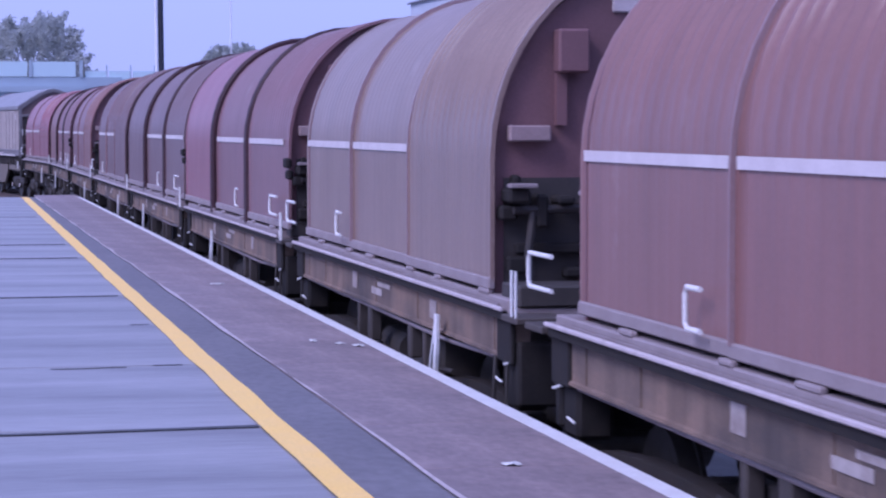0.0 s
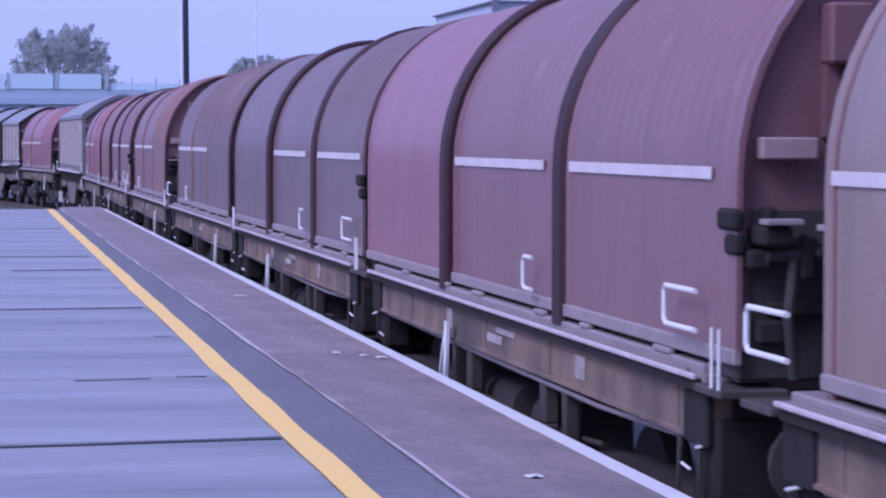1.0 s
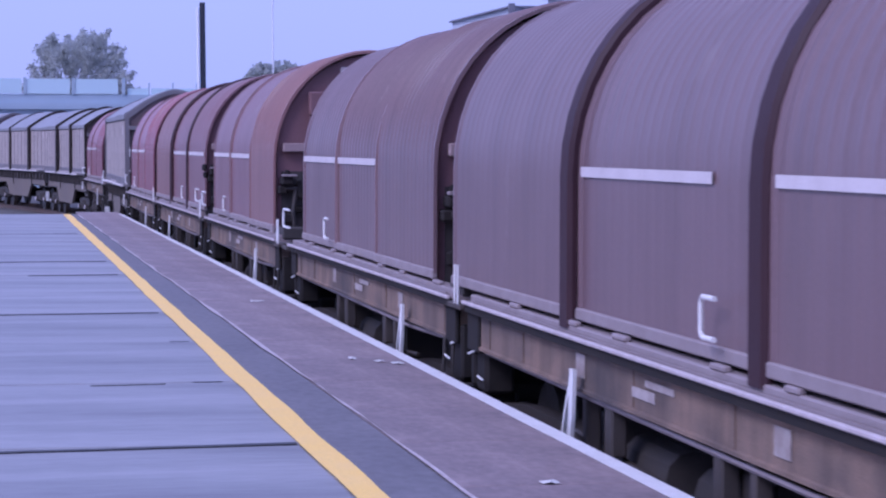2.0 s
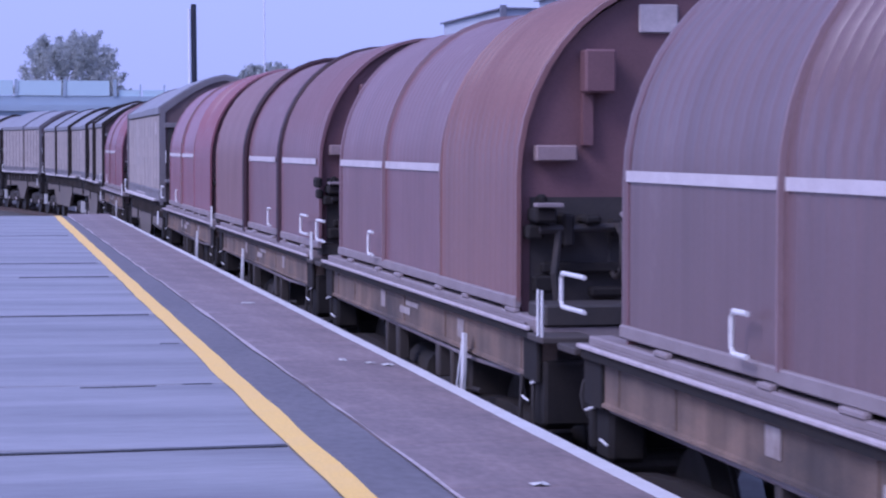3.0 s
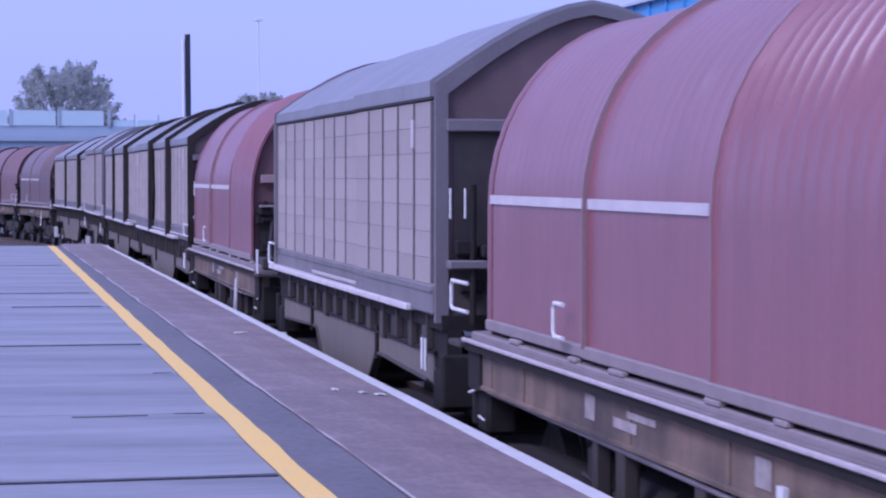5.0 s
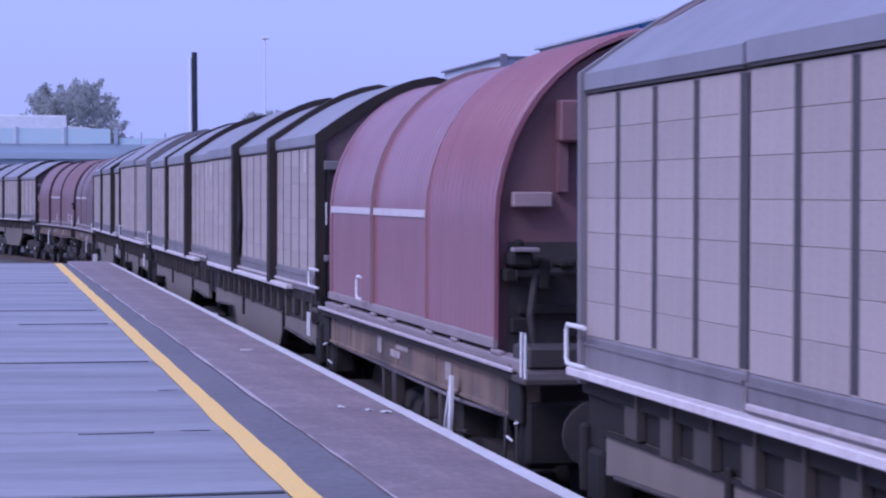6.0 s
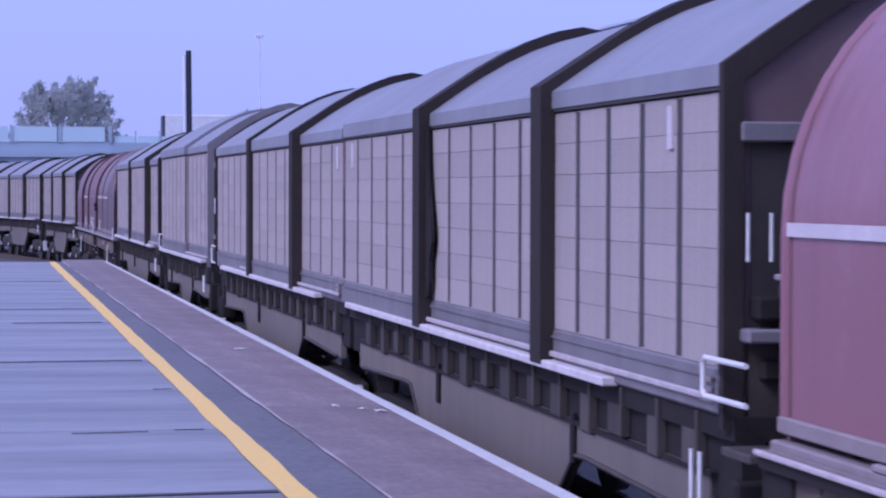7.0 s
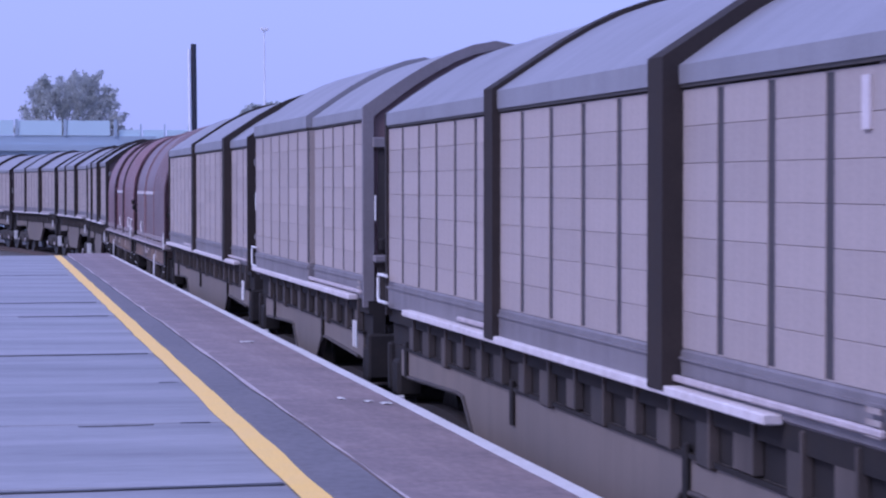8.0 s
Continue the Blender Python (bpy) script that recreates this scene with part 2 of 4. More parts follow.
def build_platform():
    base = tagged(new("platform"), "raised station platform with paved surface and painted edge", "platform", kind="structure")
    part("platform_body", one_box(-14, 3.30, -30, 63.3, -1.3, -0.13), BRICK, base)
    # paving bays
    far_bay = None
    k = 0
    y = 14.6 - 3.87 * 11
    while y < 63:
        y1 = min(y + 3.87, 63.3)
        edge = 1.88 + 0.0042 * max(y - 12, 0)
        ob = part("paving_bay", one_box(-6.09, edge, 0.014, y1 - y - 0.008, -0.14, 0.0, bevel=0.008), CONCRETE, base)
        ob.location = (0, y, 0.0015 * ((k * 7) % 5 - 2))
        if far_bay is None:
            far_bay = part("paving_bay", one_box(-13.9, -6.11, 0.014, 3.86, -0.14, 0.0, bevel=0.008), CONCRETE, base)
            far_bay.location = (0, y, 0)
        elif y1 - y > 3.8:
            shared("paving_bay", far_bay.data, base, Matrix.Translation((0, y, 0.0015 * (k % 3 - 1))))
        k += 1
        y += 3.87
    part("joint_bed", one_box(-14, 1.79, -30, 63.3, -0.13, -0.03), BLACK, base)
    part("asphalt_strip", one_box(1.79, 2.375, -30, 63.3, -0.13, -0.005), STRIP, base)
    cm = None
    y = -30
    while y < 63:
        if cm is None:
            cm = part("coping_slab", one_box(2.385, 3.44, 0.004, 1.93, -0.14, 0.006, bevel=0.008), COPING, base)
            cm.location = (0, y, 0)
        else:
            shared("coping_slab", cm.data, base, Matrix.Translation((0, y, 0.001 * (int(y * 3) % 3))))
        y += 1.935
    # tar-filled joints
    for k, (yy, x0, x1, w) in enumerate(((10.73, 0.2, 1.7, 0.02), (14.6, -13.8, 1.79, 0.06), (18.42, 0.75, 1.3, 0.02), (18.5, 1.5, 1.72, 0.02), (22.3, 1.62, 1.79, 0.05), (26.2, -13.8, 1.79, 0.075), (33.9, 0.6, 1.79, 0.05), (37.8, -13.8, 1.82, 0.12), (49.4, -13.8, 1.84, 0.15))):
        bm = bmesh.new()
        rows = []
        for i in range(41):
            x = x0 + (x1 - x0) * i / 40
            c = yy + 0.1 * (x - 1.79) + 0.02 * noise.noise((x * 2, yy, 1))
            h = w * (0.75 + 0.5 * noise.noise((x * 3, yy, 7)))
            rows.append([bm.verts.new((x, c + h, 0.005)), bm.verts.new((x, c - h, 0.005)), bm.verts.new((x, c - h, -0.01)), bm.verts.new((x, c + h, -0.01))])
        for r0, r1 in zip(rows, rows[1:]):
            for q in range(4):
                bm.faces.new((r0[q], r0[(q + 1) % 4], r1[(q + 1) % 4], r1[q]))
        part("tar_joint", bm, TAR, base, "black tar-filled paving joint")
    # painted lines
    def line(name, xs, z, mat, label, wobble=0.006, step=0.6):
        bm = bmesh.new()
        rows = []
        yy = -29.5
        while yy < 63.2:
            t = max(yy - 14, 0) / 48
            a = xs[0] + (xs[2] - xs[0]) * t + wobble * noise.noise((yy * 0.7, xs[0], 0))
            b = xs[1] + (xs[3] - xs[1]) * t + wobble * noise.noise((yy * 0.7, xs[1], 5))
            rows.append((bm.verts.new((a, yy, z)), bm.verts.new((b, yy, z)), bm.verts.new((b, yy, z - 0.003)), bm.verts.new((a, yy, z - 0.003))))
            yy += step
        for r0, r1 in zip(rows, rows[1:]):
            for k in range(4):
                bm.faces.new((r0[k], r0[(k + 1) % 4], r1[(k + 1) % 4], r1[k]))
        part(name, bm, mat, base, label)
    line("yellow_line", (1.80, 1.965, 1.985, 2.175), 0.010, YELLOW, "worn yellow safety line", 0.02)
    line("white_edge_line", (3.325, 3.438, 3.36, 3.44), 0.013, WHITE, "white painted platform edge", 0.008)
    line("mortar_line", (2.37, 2.392, 2.34, 2.365), 0.011, EDGE, "pale mortar line beside the coping", 0.03)


# ---- wagons ----
HALF, SPRING = 1.25, 2.47


def arch(half, foot, spring, top, n=11):
    """Half outline points of a hood, from one foot over the top to the other."""
    pts = [(-half, foot), (-half, (foot + spring) / 2)]
    for i in range(2 * n + 1):
        a = math.pi - math.pi * i / (2 * n)
        c, s = math.cos(a), math.sin(a)
        pts.append((half * c, spring + (top - spring) * abs(s)))
    return pts + [(half, (foot + spring) / 2), (half, foot)]


def shell(outline_at, ys, thick=0.03):
    """A hood swept along y, open below, with a thickness; outline_at(y) gives the outer points."""
    bm = bmesh.new()
    outer = [[bm.verts.new((x, y, z)) for x, z in outline_at(y)] for y in ys]
    for r0, r1 in zip(outer, outer[1:]):
        for k in range(len(r0) - 1):
            bm.faces.new((r0[k], r0[k + 1], r1[k + 1], r1[k]))
    for ends in (outer[0], outer[-1]):
        inner = [bm.verts.new((v.co.x * (1 - thick / HALF), v.co.y, v.co.z - (thick if v.co.z > 2.6 else 0))) for v in ends]
        for k in range(len(ends) - 1):
            bm.faces.new((ends[k], ends[k + 1], inner[k + 1], inner[k]))
    return bm


def add_bogies(root, y_near, y_far, mat):
    """Two bogies with frames, springs, axleboxes and turning wheelsets. Returns the wheelsets."""
    sets = []
    for yc in (y_near + 1.75, y_far - 1.75):
        bogie = part("bogie", one_box(-0.9, 0.9, yc - 0.16, yc + 0.16, 0.42, 0.72, bevel=0.03), BOGIE, root)
        for sx in (-1, 1):
            bm = bmesh.new()
            x0, x1 = sorted((sx * 0.95, sx * 1.08))
            for pts in ([(-1.35, 0.55), (-0.55, 0.38), (0.55, 0.38), (1.35, 0.55), (1.35, 0.72), (0.5, 0.78), (-0.5, 0.78), (-1.35, 0.72)],):
                a = [bm.verts.new((x0, yc + p, z)) for p, z in pts]
                b = [bm.verts.new((x1, yc + p, z)) for p, z in pts]
                n = len(a)
                for i in range(n):
                    bm.faces.new((a[i], a[(i + 1) % n], b[(i + 1) % n], b[i]))
                bm.faces.new(a[::-1]), bm.faces.new(b)
            part("side_frame", bm, BOGIE, bogie)
            for dy in (-0.9, 0.9):
                bm = one_box(x0 - 0.03, x1 + 0.05, yc + dy - 0.14, yc + dy + 0.14, 0.34, 0.6, bevel=0.03)
                disc(bm, (yc + dy, 0.46), 0.1, sx * 1.1, sx * 1.17, 12)
                part("axlebox", bm, BLACK, bogie)
            bm = bmesh.new()
            for dy in (-0.22, 0, 0.22):
                bmesh.ops.create_cone(bm, cap_ends=True, segments=10, radius1=0.08, radius2=0.08, depth=0.24, matrix=Matrix.Translation((sx * 1.06, yc + dy, 0.55)))
            part("spring_nest", bm, BLACK, bogie)
        for dy in (-0.9, 0.9):
            bm = bmesh.new()
            for sx in (-1, 1):
                disc(bm, (0, 0), 0.46, sx * 0.72, sx * 0.84)
                disc(bm, (0, 0), 0.49, sx * 0.69, sx * 0.72)
            disc(bm, (0, 0), 0.085, -1.05, 1.05, 12)
            ws = part("wheelset", bm, TYRE, root, smooth=False)
            ws.location = (0, yc + dy, 0.46)
            sets.append(ws)
    return sets


def add_buffers(root, y_near, y_far, near=True, far=True):
    for y, d in ((y_near, -1),) * near + ((y_far, 1),) * far:
        part("headstock", one_box(-1.25, 1.25, y - 0.06, y + 0.06, 0.82, 1.25, bevel=0.02), SHADE_BLACK, root)
        for sx in (-1, 1):
            part("corner_gear", one_box(*sorted((sx * 1.0, sx * 1.235)), *sorted((y - d * 0.08, y - d * 0.42)), 0.78, 1.115, bevel=0.03), SHADE_BLACK, root)
        for sx in (-0.87, 0.87):
            bm = bmesh.new()
            tube(bm, [(sx, y, 1.06), (sx, y + d * 0.28, 1.06)], 0.12, 12)
            tube(bm, [(sx, y + d * 0.28, 1.06), (sx, y + d * 0.40, 1.06)], 0.08, 12)
            tube(bm, [(sx, y + d * 0.40, 1.06), (sx, y + d * 0.44, 1.06)], 0.23, 16)
            part("buffer", bm, BLACK, root)
        bm = bmesh.new()
        tube(bm, [(0, y, 1.02), (0, y + d * 0.25, 0.98), (0, y + d * 0.44, 0.9)], 0.05, 8)
        part("coupling", bm, BLACK, root)
        bm = bmesh.new()
        tube(bm, [(0.35, y, 1.0), (0.37, y + d * 0.2, 0.75), (0.3, y + d * 0.42, 0.7)], 0.025, 6)
        part("brake_hose", bm, BLACK, root)


def bracket(root, y0, y1, z0, z1, x, name="grab_handle"):
    """A white C-shaped grab rail with its open side towards y0."""
    bm = bmesh.new()
    tube(bm, [(x, y0, z1), (x, y1 - 0.03, z1), (x, y1, z1 - 0.03), (x, y1, z0 + 0.03), (x, y1 - 0.03, z0), (x, y0, z0)], 0.015, 8)
    return part(name, bm, WHITE, root)


def bar_panel(root, y0, y1, z0, z1, x, mat=None):
    return part("notice_panel", one_box(x - 0.006, x, y0, y1, z0, z1), mat or FADED, root, "faded white notice panel with unreadable lettering")


def red_wagon(spec):
    """A bogie coil wagon with arched telescopic hoods. All y are along the wagon from its middle."""
    deck0, deck1, hood0, hood1 = spec["deck"] + spec["hood"]
    mid = (deck0 + deck1) / 2
    y0, y1, h0, h1 = deck0 - mid, deck1 - mid, hood0 - mid, hood1 - mid
    ribs = [r - mid for r in spec.get("ribs", ())]
    three = bool(ribs)
    paint = spec["paint"]
    root = tagged(new("coil_wagon"), spec["label"], "freight wagon", "wagons of the train")
    # deck, ledges and solebars
    part("deck", one_box(-1.30, 1.30, y0, y1, 1.40, 1.47), DECK, root, "worn steel deck")
    for sx in (-1, 1):
        a, b = sorted((sx * 1.30, sx * 1.355))
        part("deck_edge", one_box(*sorted((sx * 1.325, sx * 1.355)), y0 + 0.05, y1 - 0.05, 1.448, 1.478, bevel=0.008), EDGE, root, "pale worn edge of the deck")
        # a near-black filler strip gives the slot its shade
        part("slot_shade", one_box(*sorted((sx * 1.285, sx * 1.327)), y0 + 0.06, y1 - 0.06, 1.39, 1.45), SHADE_BLACK, root, "dark strip painted as the shaded slot beside the hood track")
        part("slot_rail", one_box(*sorted((sx * 1.300, sx * 1.312)), y0 + 0.3, y1 - 0.3, 1.44, 1.487), DECK, root)
        a, b = sorted((sx * 1.14, sx * 1.287))
        bm = one_box(a, b, y0 + 0.1, y1 - 0.1, 1.46, 1.525, bevel=0.01)
        part("hood_track", bm, DECK, root)
        a, b = sorted((sx * 1.17, sx * 1.30))
        bm = bmesh.new()
        prism(bm, [(sx * 1.30, 1.40), (sx * 1.30, 1.385), (sx * 1.268, 1.38), (sx * 1.268, 1.15), (sx * 1.285, 1.14), (sx * 1.285, 1.12), (sx * 1.15, 1.12), (sx * 1.15, 1.40)], y0 + 0.02, y1 - 0.02)
        part("solebar", bm, SOLE, root, "rusty brown solebar")
        # deck rail posts and hood rollers
        n = 7
        for i in range(n):
            yy = y0 + 0.6 + i * (y1 - y0 - 1.2) / (n - 1) + (0.0, 0.22, -0.15, 0.3)[i % 4]
            if i % 3 != 1:
                part("solebar_stiffener", one_box(*sorted((sx * 1.26, sx * 1.276)), yy - 0.03, yy + 0.03, 1.155, 1.378), SOLE, root)
            if i < n - 1:
                part("hood_roller", one_box(*sorted((sx * 1.25, sx * 1.296)), yy + 0.1, yy + (0.42, 0.3, 0.36)[i % 3], 1.52, 1.556, bevel=0.01), DECK, root)
        for ya, yb in ((y0, y0 + 0.42), (y1 - 0.42, y1)):
            part("end_bracket", one_box(*sorted((sx * 1.255, sx * 1.292)), ya, yb, 1.10, 1.385, bevel=0.01), SHADE_BLACK, root, "shade-black deck end bracket")
    bm = bmesh.new()
    box(bm, -0.5, 0.5, y0 + 0.1, y1 - 0.1, 0.95, 1.4)
    part("centre_sill", bm, BLACK, root)
    for k in (-1, 1):
        part("air_tank", tube(bmesh.new(), [(-0.9, k * 0.8 - 0.5, 0.72), (-0.9, k * 0.8 + 0.5, 0.72)], 0.17, 12), BLACK, root)
    part("brake_box", one_box(-1.12, -0.75, -1.9, -1.3, 0.62, 1.0, bevel=0.02), BOGIE, root)
    part("brake_box", one_box(-1.12, -0.75, 1.5, 1.9, 0.62, 0.98, bevel=0.02), BOGIE, root)
    # hoods
    if three:
        cuts = [h0] + ribs + [h1]
        spans = [(cuts[i] + (0.0 if i == 0 else 0.12), cuts[i + 1] - (0.0 if i == len(cuts) - 2 else 0.12)) for i in range(len(cuts) - 1)]
        sizes = [0.0, -0.03, 0.0]
    else:
        seam = h0 + (h1 - h0) * spec.get("seam", 0.55)
        cap = h1 - 3.0
        spans = [(h0, seam + 0.05), (seam, cap + 0.05), (cap, h1)]
        sizes = [0.015, -0.008, -0.025]
    top = 3.84
    for i, ((a, b), grow) in enumerate(zip(spans, sizes)):
        nseg = max(int((b - a) / 0.025), 8)
        ys = [a + (b - a) * j / nseg for j in range(nseg + 1)]
        depth = (0.02, 0.010, 0.008)[i] if three else spec.get("ridges", (0.036, 0.006, 0.005))[i]
        def outline(y, a=a, b=b, grow=grow, depth=depth):
            edge = min(y - a, b - y)
            ridge = 0.0 if edge < 0.12 else depth * max(0.0, math.cos((y - a) / 0.2 * 2 * math.pi)) ** 1.5
            lip = 0.014 if edge < 0.06 else 0.0
            g = grow + lip
            low, high = arch(HALF + g, 1.60, SPRING, top + g), arch(HALF + g + ridge, 1.60, SPRING, top + g + ridge)
            out = []
            for (xa, za), (xb, zb) in zip(low, high):
                w = min(max((za - 2.45) / 0.6, 0.05), 1.0)
                out.append((xa + (xb - xa) * w, za + (zb - za) * w))
            return out
        hood = part("hood_section", shell(outline, ys), spec.get("paints", (paint,) * 3)[i], root, smooth=True)
        if i and not three:
            part("seam_bead", shell(lambda y, a=a, b=b: arch(HALF + 0.034, 1.62, SPRING, top + 0.034), [a - 0.008, a + 0.014]), SEAM, hood, "pale seam bead over the hood", smooth=True)
        # lower hood rail and stripe
        for sx in (-1, 1):
            part("hood_sill", one_box(*sorted((sx * (HALF + grow - 0.02), sx * (HALF + grow + 0.03))), a, b, 1.555, 1.635, bevel=0.01), DECK, hood)
        for s0, s1 in spec["stripes"]:
            c0, c1 = max(s0 - mid, a + 0.09), min(s1 - mid, b - 0.09)
            if c1 - c0 > 0.2:
                x = -(HALF + grow + 0.011)
                part("reflective_stripe", one_box(x - 0.006, x, c0, c1, 2.468, 2.532), STRIPE, hood, "white painted stripe")
    for r in ribs:
        ys = [r - 0.125, r - 0.10, r + 0.10, r + 0.125]
        part("hood_rib", shell(lambda y, r=r: arch(HALF + (0.05 if abs(y - r) < 0.11 else 0.02), 1.50, SPRING, top + (0.05 if abs(y - r) < 0.11 else 0.02)), ys), RIB, root, "dark maroon hoop between hood sections", smooth=True)
    # end walls with their fittings
    for y, d in ((h0 + 0.10, -1), (h1 - 0.10, 1)):
        bm = bmesh.new()
        prism(bm, arch(HALF - 0.02, 1.47, SPRING, top - 0.03), y - 0.02, y + 0.02)
        wall = part("end_wall", bm, BULKHEAD, root, "maroon arched end wall")
        part("lower_plate", one_box(-1.17, 1.17, y + d * 0.02, y + d * 0.035, 1.49, 2.32), BLACK, wall, "grimy black lower plate")
        part("step_plate", one_box(-1.15, -0.86, y + d * 0.02, y + d * 0.14, 2.57, 2.68, bevel=0.01), SHELF, wall, "pale worn step plate")
        part("upright_box", one_box(-0.82, -0.60, y + d * 0.02, y + d * 0.20, 3.04, 3.34, bevel=0.015), BULKHEAD, wall, "maroon box on the end wall")
        part("upright", one_box(-0.81, -0.74, y + d * 0.02, y + d * 0.10, 2.68, 3.04), BULKHEAD, wall)
        part("end_notice", one_box(-0.40, -0.12, y + d * 0.02, y + d * 0.05, 3.46, 3.66, bevel=0.01), EDGE, wall, "pale notice board on the end wall")
        for xa, xb, reach, za, zb in ((-1.19, -1.04, 0.30, 2.15, 2.25), (-1.22, -1.10, 0.17, 2.03, 2.13), (-0.98, -0.90, 0.24, 1.98, 2.21), (-0.84, -0.72, 0.28, 2.14, 2.20), (-0.62, -0.42, 0.18, 2.05, 2.17), (-0.76, -0.5, 0.14, 1.63, 1.70), (-1.16, -1.02, 0.12, 1.66, 1.78), (-1.13, -1.07, 0.14, 2.25, 2.34)):
            part("clamp_block", one_box(xa, xb, *sorted((y + d * 0.02, y + d * reach)), za, zb, bevel=0.018), SHADE_BLACK, wall, "grimy black hood clamp")
        if d < 0 and three:
            part("side_clamp", one_box(-1.298, -1.235, y - 0.14, y + 0.14, 2.22, 2.33, bevel=0.02), SHADE_BLACK, wall, "black clamp wrapped round the hood end")
            part("side_clamp", one_box(-1.285, -1.22, y - 0.12, y + 0.06, 2.10, 2.20, bevel=0.018), SHADE_BLACK, wall, "black clamp wrapped round the hood end")
        part("clamp_shaft", tube(bmesh.new(), [(-1.14, y + d * 0.2, 2.1), (-0.5, y + d * 0.2, 2.12), (0.6, y + d * 0.2, 2.12)], 0.03, 8), BOGIE, wall)
        part("cross_bar", one_box(-1.1, 0.9, *sorted((y + d * 0.03, y + d * 0.12)), 1.80, 1.87, bevel=0.012), SHADE_BLACK, wall)
        part("upright_pipe", tube(bmesh.new(), [(-1.0, y + d * 0.2, 1.5), (-1.04, y + d * 0.22, 1.8), (-1.0, y + d * 0.2, 2.1)], 0.028, 8), BOGIE, wall)
        part("hand_wheel", tube(bmesh.new(), [(-0.6, y + d * 0.2 + 0.18 * math.cos(k * math.pi / 8), 1.95 + 0.18 * math.sin(k * math.pi / 8)) for k in range(17)], 0.02, 6), BOGIE, wall)
        part("clamp_tip", one_box(-1.19, -1.0, *sorted((y + d * 0.22, y + d * 0.345)), 2.255, 2.285, bevel=0.006), DECK, wall, "worn bright clamp edge")
    part("end_frame_block", one_box(-1.24, 1.24, y0 - 0.02, min(h0 + 0.06, y0 + 0.5), 1.475, 1.62, bevel=0.015), BLACK, root, "grimy block at the deck end")
    for k, (yy, w, z) in enumerate(((y0 + 3.3, 0.05, 0.72), (y0 + 3.9, 0.08, 0.8), (y1 - 4.2, 0.09, 0.78), (y1 - 3.6, 0.05, 0.7))):
        part("hanger", one_box(-1.24, -1.14, yy - w, yy + w, z, 1.14, bevel=0.012), POST, root)
    part("brake_rod", tube(bmesh.new(), [(-1.1, y0 + 2.8, 0.78), (-1.14, -0.4, 0.70), (-1.1, y1 - 2.8, 0.78)], 0.022, 6), BOGIE, root)
    part("chain_pipe", tube(bmesh.new(), [(-1.22, y0 + 0.3, 1.1), (-1.24, y0 + 2.4, 1.07), (-1.22, y1 - 0.4, 1.1)], 0.018, 6), DECK, root)
    # thin white bars added for the small glints near the wagon ends
    for k, (yy, z, ln) in enumerate(((y0 + 0.05, 1.12, 0.10), (y0 + 0.35, 0.95, 0.06), (y1 - 0.2, 1.1, 0.12), (y1 - 0.5, 0.9, 0.06))):
        part("glint_bar", tube(bmesh.new(), [(-1.27, yy, z), (-1.30, yy + ln, z - 0.03 + 0.06 * (k % 2))], 0.009, 6), WHITE, root, "small white bar added as a glint")
    # white handles and posts
    if three:
        bracket(root, y0 + 0.05, y0 + 0.62, 1.70, 1.90, -1.34)
        bracket(root, ribs[0] + 0.62, ribs[0] + 0.86, 1.68, 1.89, -1.315)
    elif spec.get("handle", True):
        bracket(root, y1 - 0.2, y1 + 0.4, 1.67, 1.88, -1.34)
    if not three:
        bracket(root, h1 - 2.65, h1 - 2.4, 1.66, 1.87, -1.315)
    for yy in (y0 - 0.26, y0 - 0.38):
        bm = bmesh.new()
        tube(bm, [(-1.345, yy, 1.43), (-1.345, yy, 1.74)], 0.010, 8)
        part("corner_post", bm, WHITE, root)
    for yy in (y0 + (6.7 if three else 2.25),):
        # a flat white strap bent outwards, with a second strap beside it
        bm = bmesh.new()
        for dy, w in ((0.0, 0.05), (0.13, 0.022)):
            rows = []
            for z, o in ((1.27, 0.0), (1.12, 0.02), (0.98, 0.05), (0.86, 0.11), (0.76, 0.12)):
                yc = yy + o * (1 if dy else 0.5) + dy * (1.27 - z) / 0.3 * (z > 0.96) + dy * (z <= 0.96)
                rows.append([bm.verts.new((x, yc + e, z)) for x, e in ((-1.352, -w), (-1.352, w), (-1.328, w), (-1.328, -w))])
            for r0, r1 in zip(rows, rows[1:]):
                for k in range(4):
                    bm.faces.new((r0[k], r0[(k + 1) % 4], r1[(k + 1) % 4], r1[k]))
            bm.faces.new(rows[0]), bm.faces.new(rows[-1][::-1])
        part("lever_guard", bm, WHITE, root, "white painted lever guard")
    for ya, yb in ((y0 - 0.44, y0 + 0.01), (y1 - 0.01, y1 + 0.44)):
        for sx in (-1, 1):
            part("corner_ledge", one_box(*sorted((sx * 1.0, sx * 1.357)), ya, yb, 1.395, 1.44, bevel=0.008), POST, root, "grimy ledge at the deck corner")
    bm = bmesh.new()
    tube(bm, [(-1.28, y0 + 0.15, 1.12), (-1.30, y0 + 0.15, 0.62), (-1.30, y0 + 0.5, 0.62), (-1.28, y0 + 0.5, 1.12)], 0.018, 6)
    part("footstep", bm, BLACK, root)
    bar_panel(root, y0 + 2.6, y0 + 2.85, 1.20, 1.345, -1.271)
    bar_panel(root, y1 - 3.75, y1 - 3.52, 1.21, 1.36, -1.271)
    bar_panel(root, y0 + 5.0, y0 + 5.5, 1.22, 1.28, -1.271)
    bar_panel(root, y0 + 4.6, y0 + 5.2, 1.30, 1.34, -1.271)
    add_buffers(root, y0, y1)
    sets = add_bogies(root, y0, y1, BOGIE)
    return root, mid, (y1 - y0) / 2 - 1.75, sets


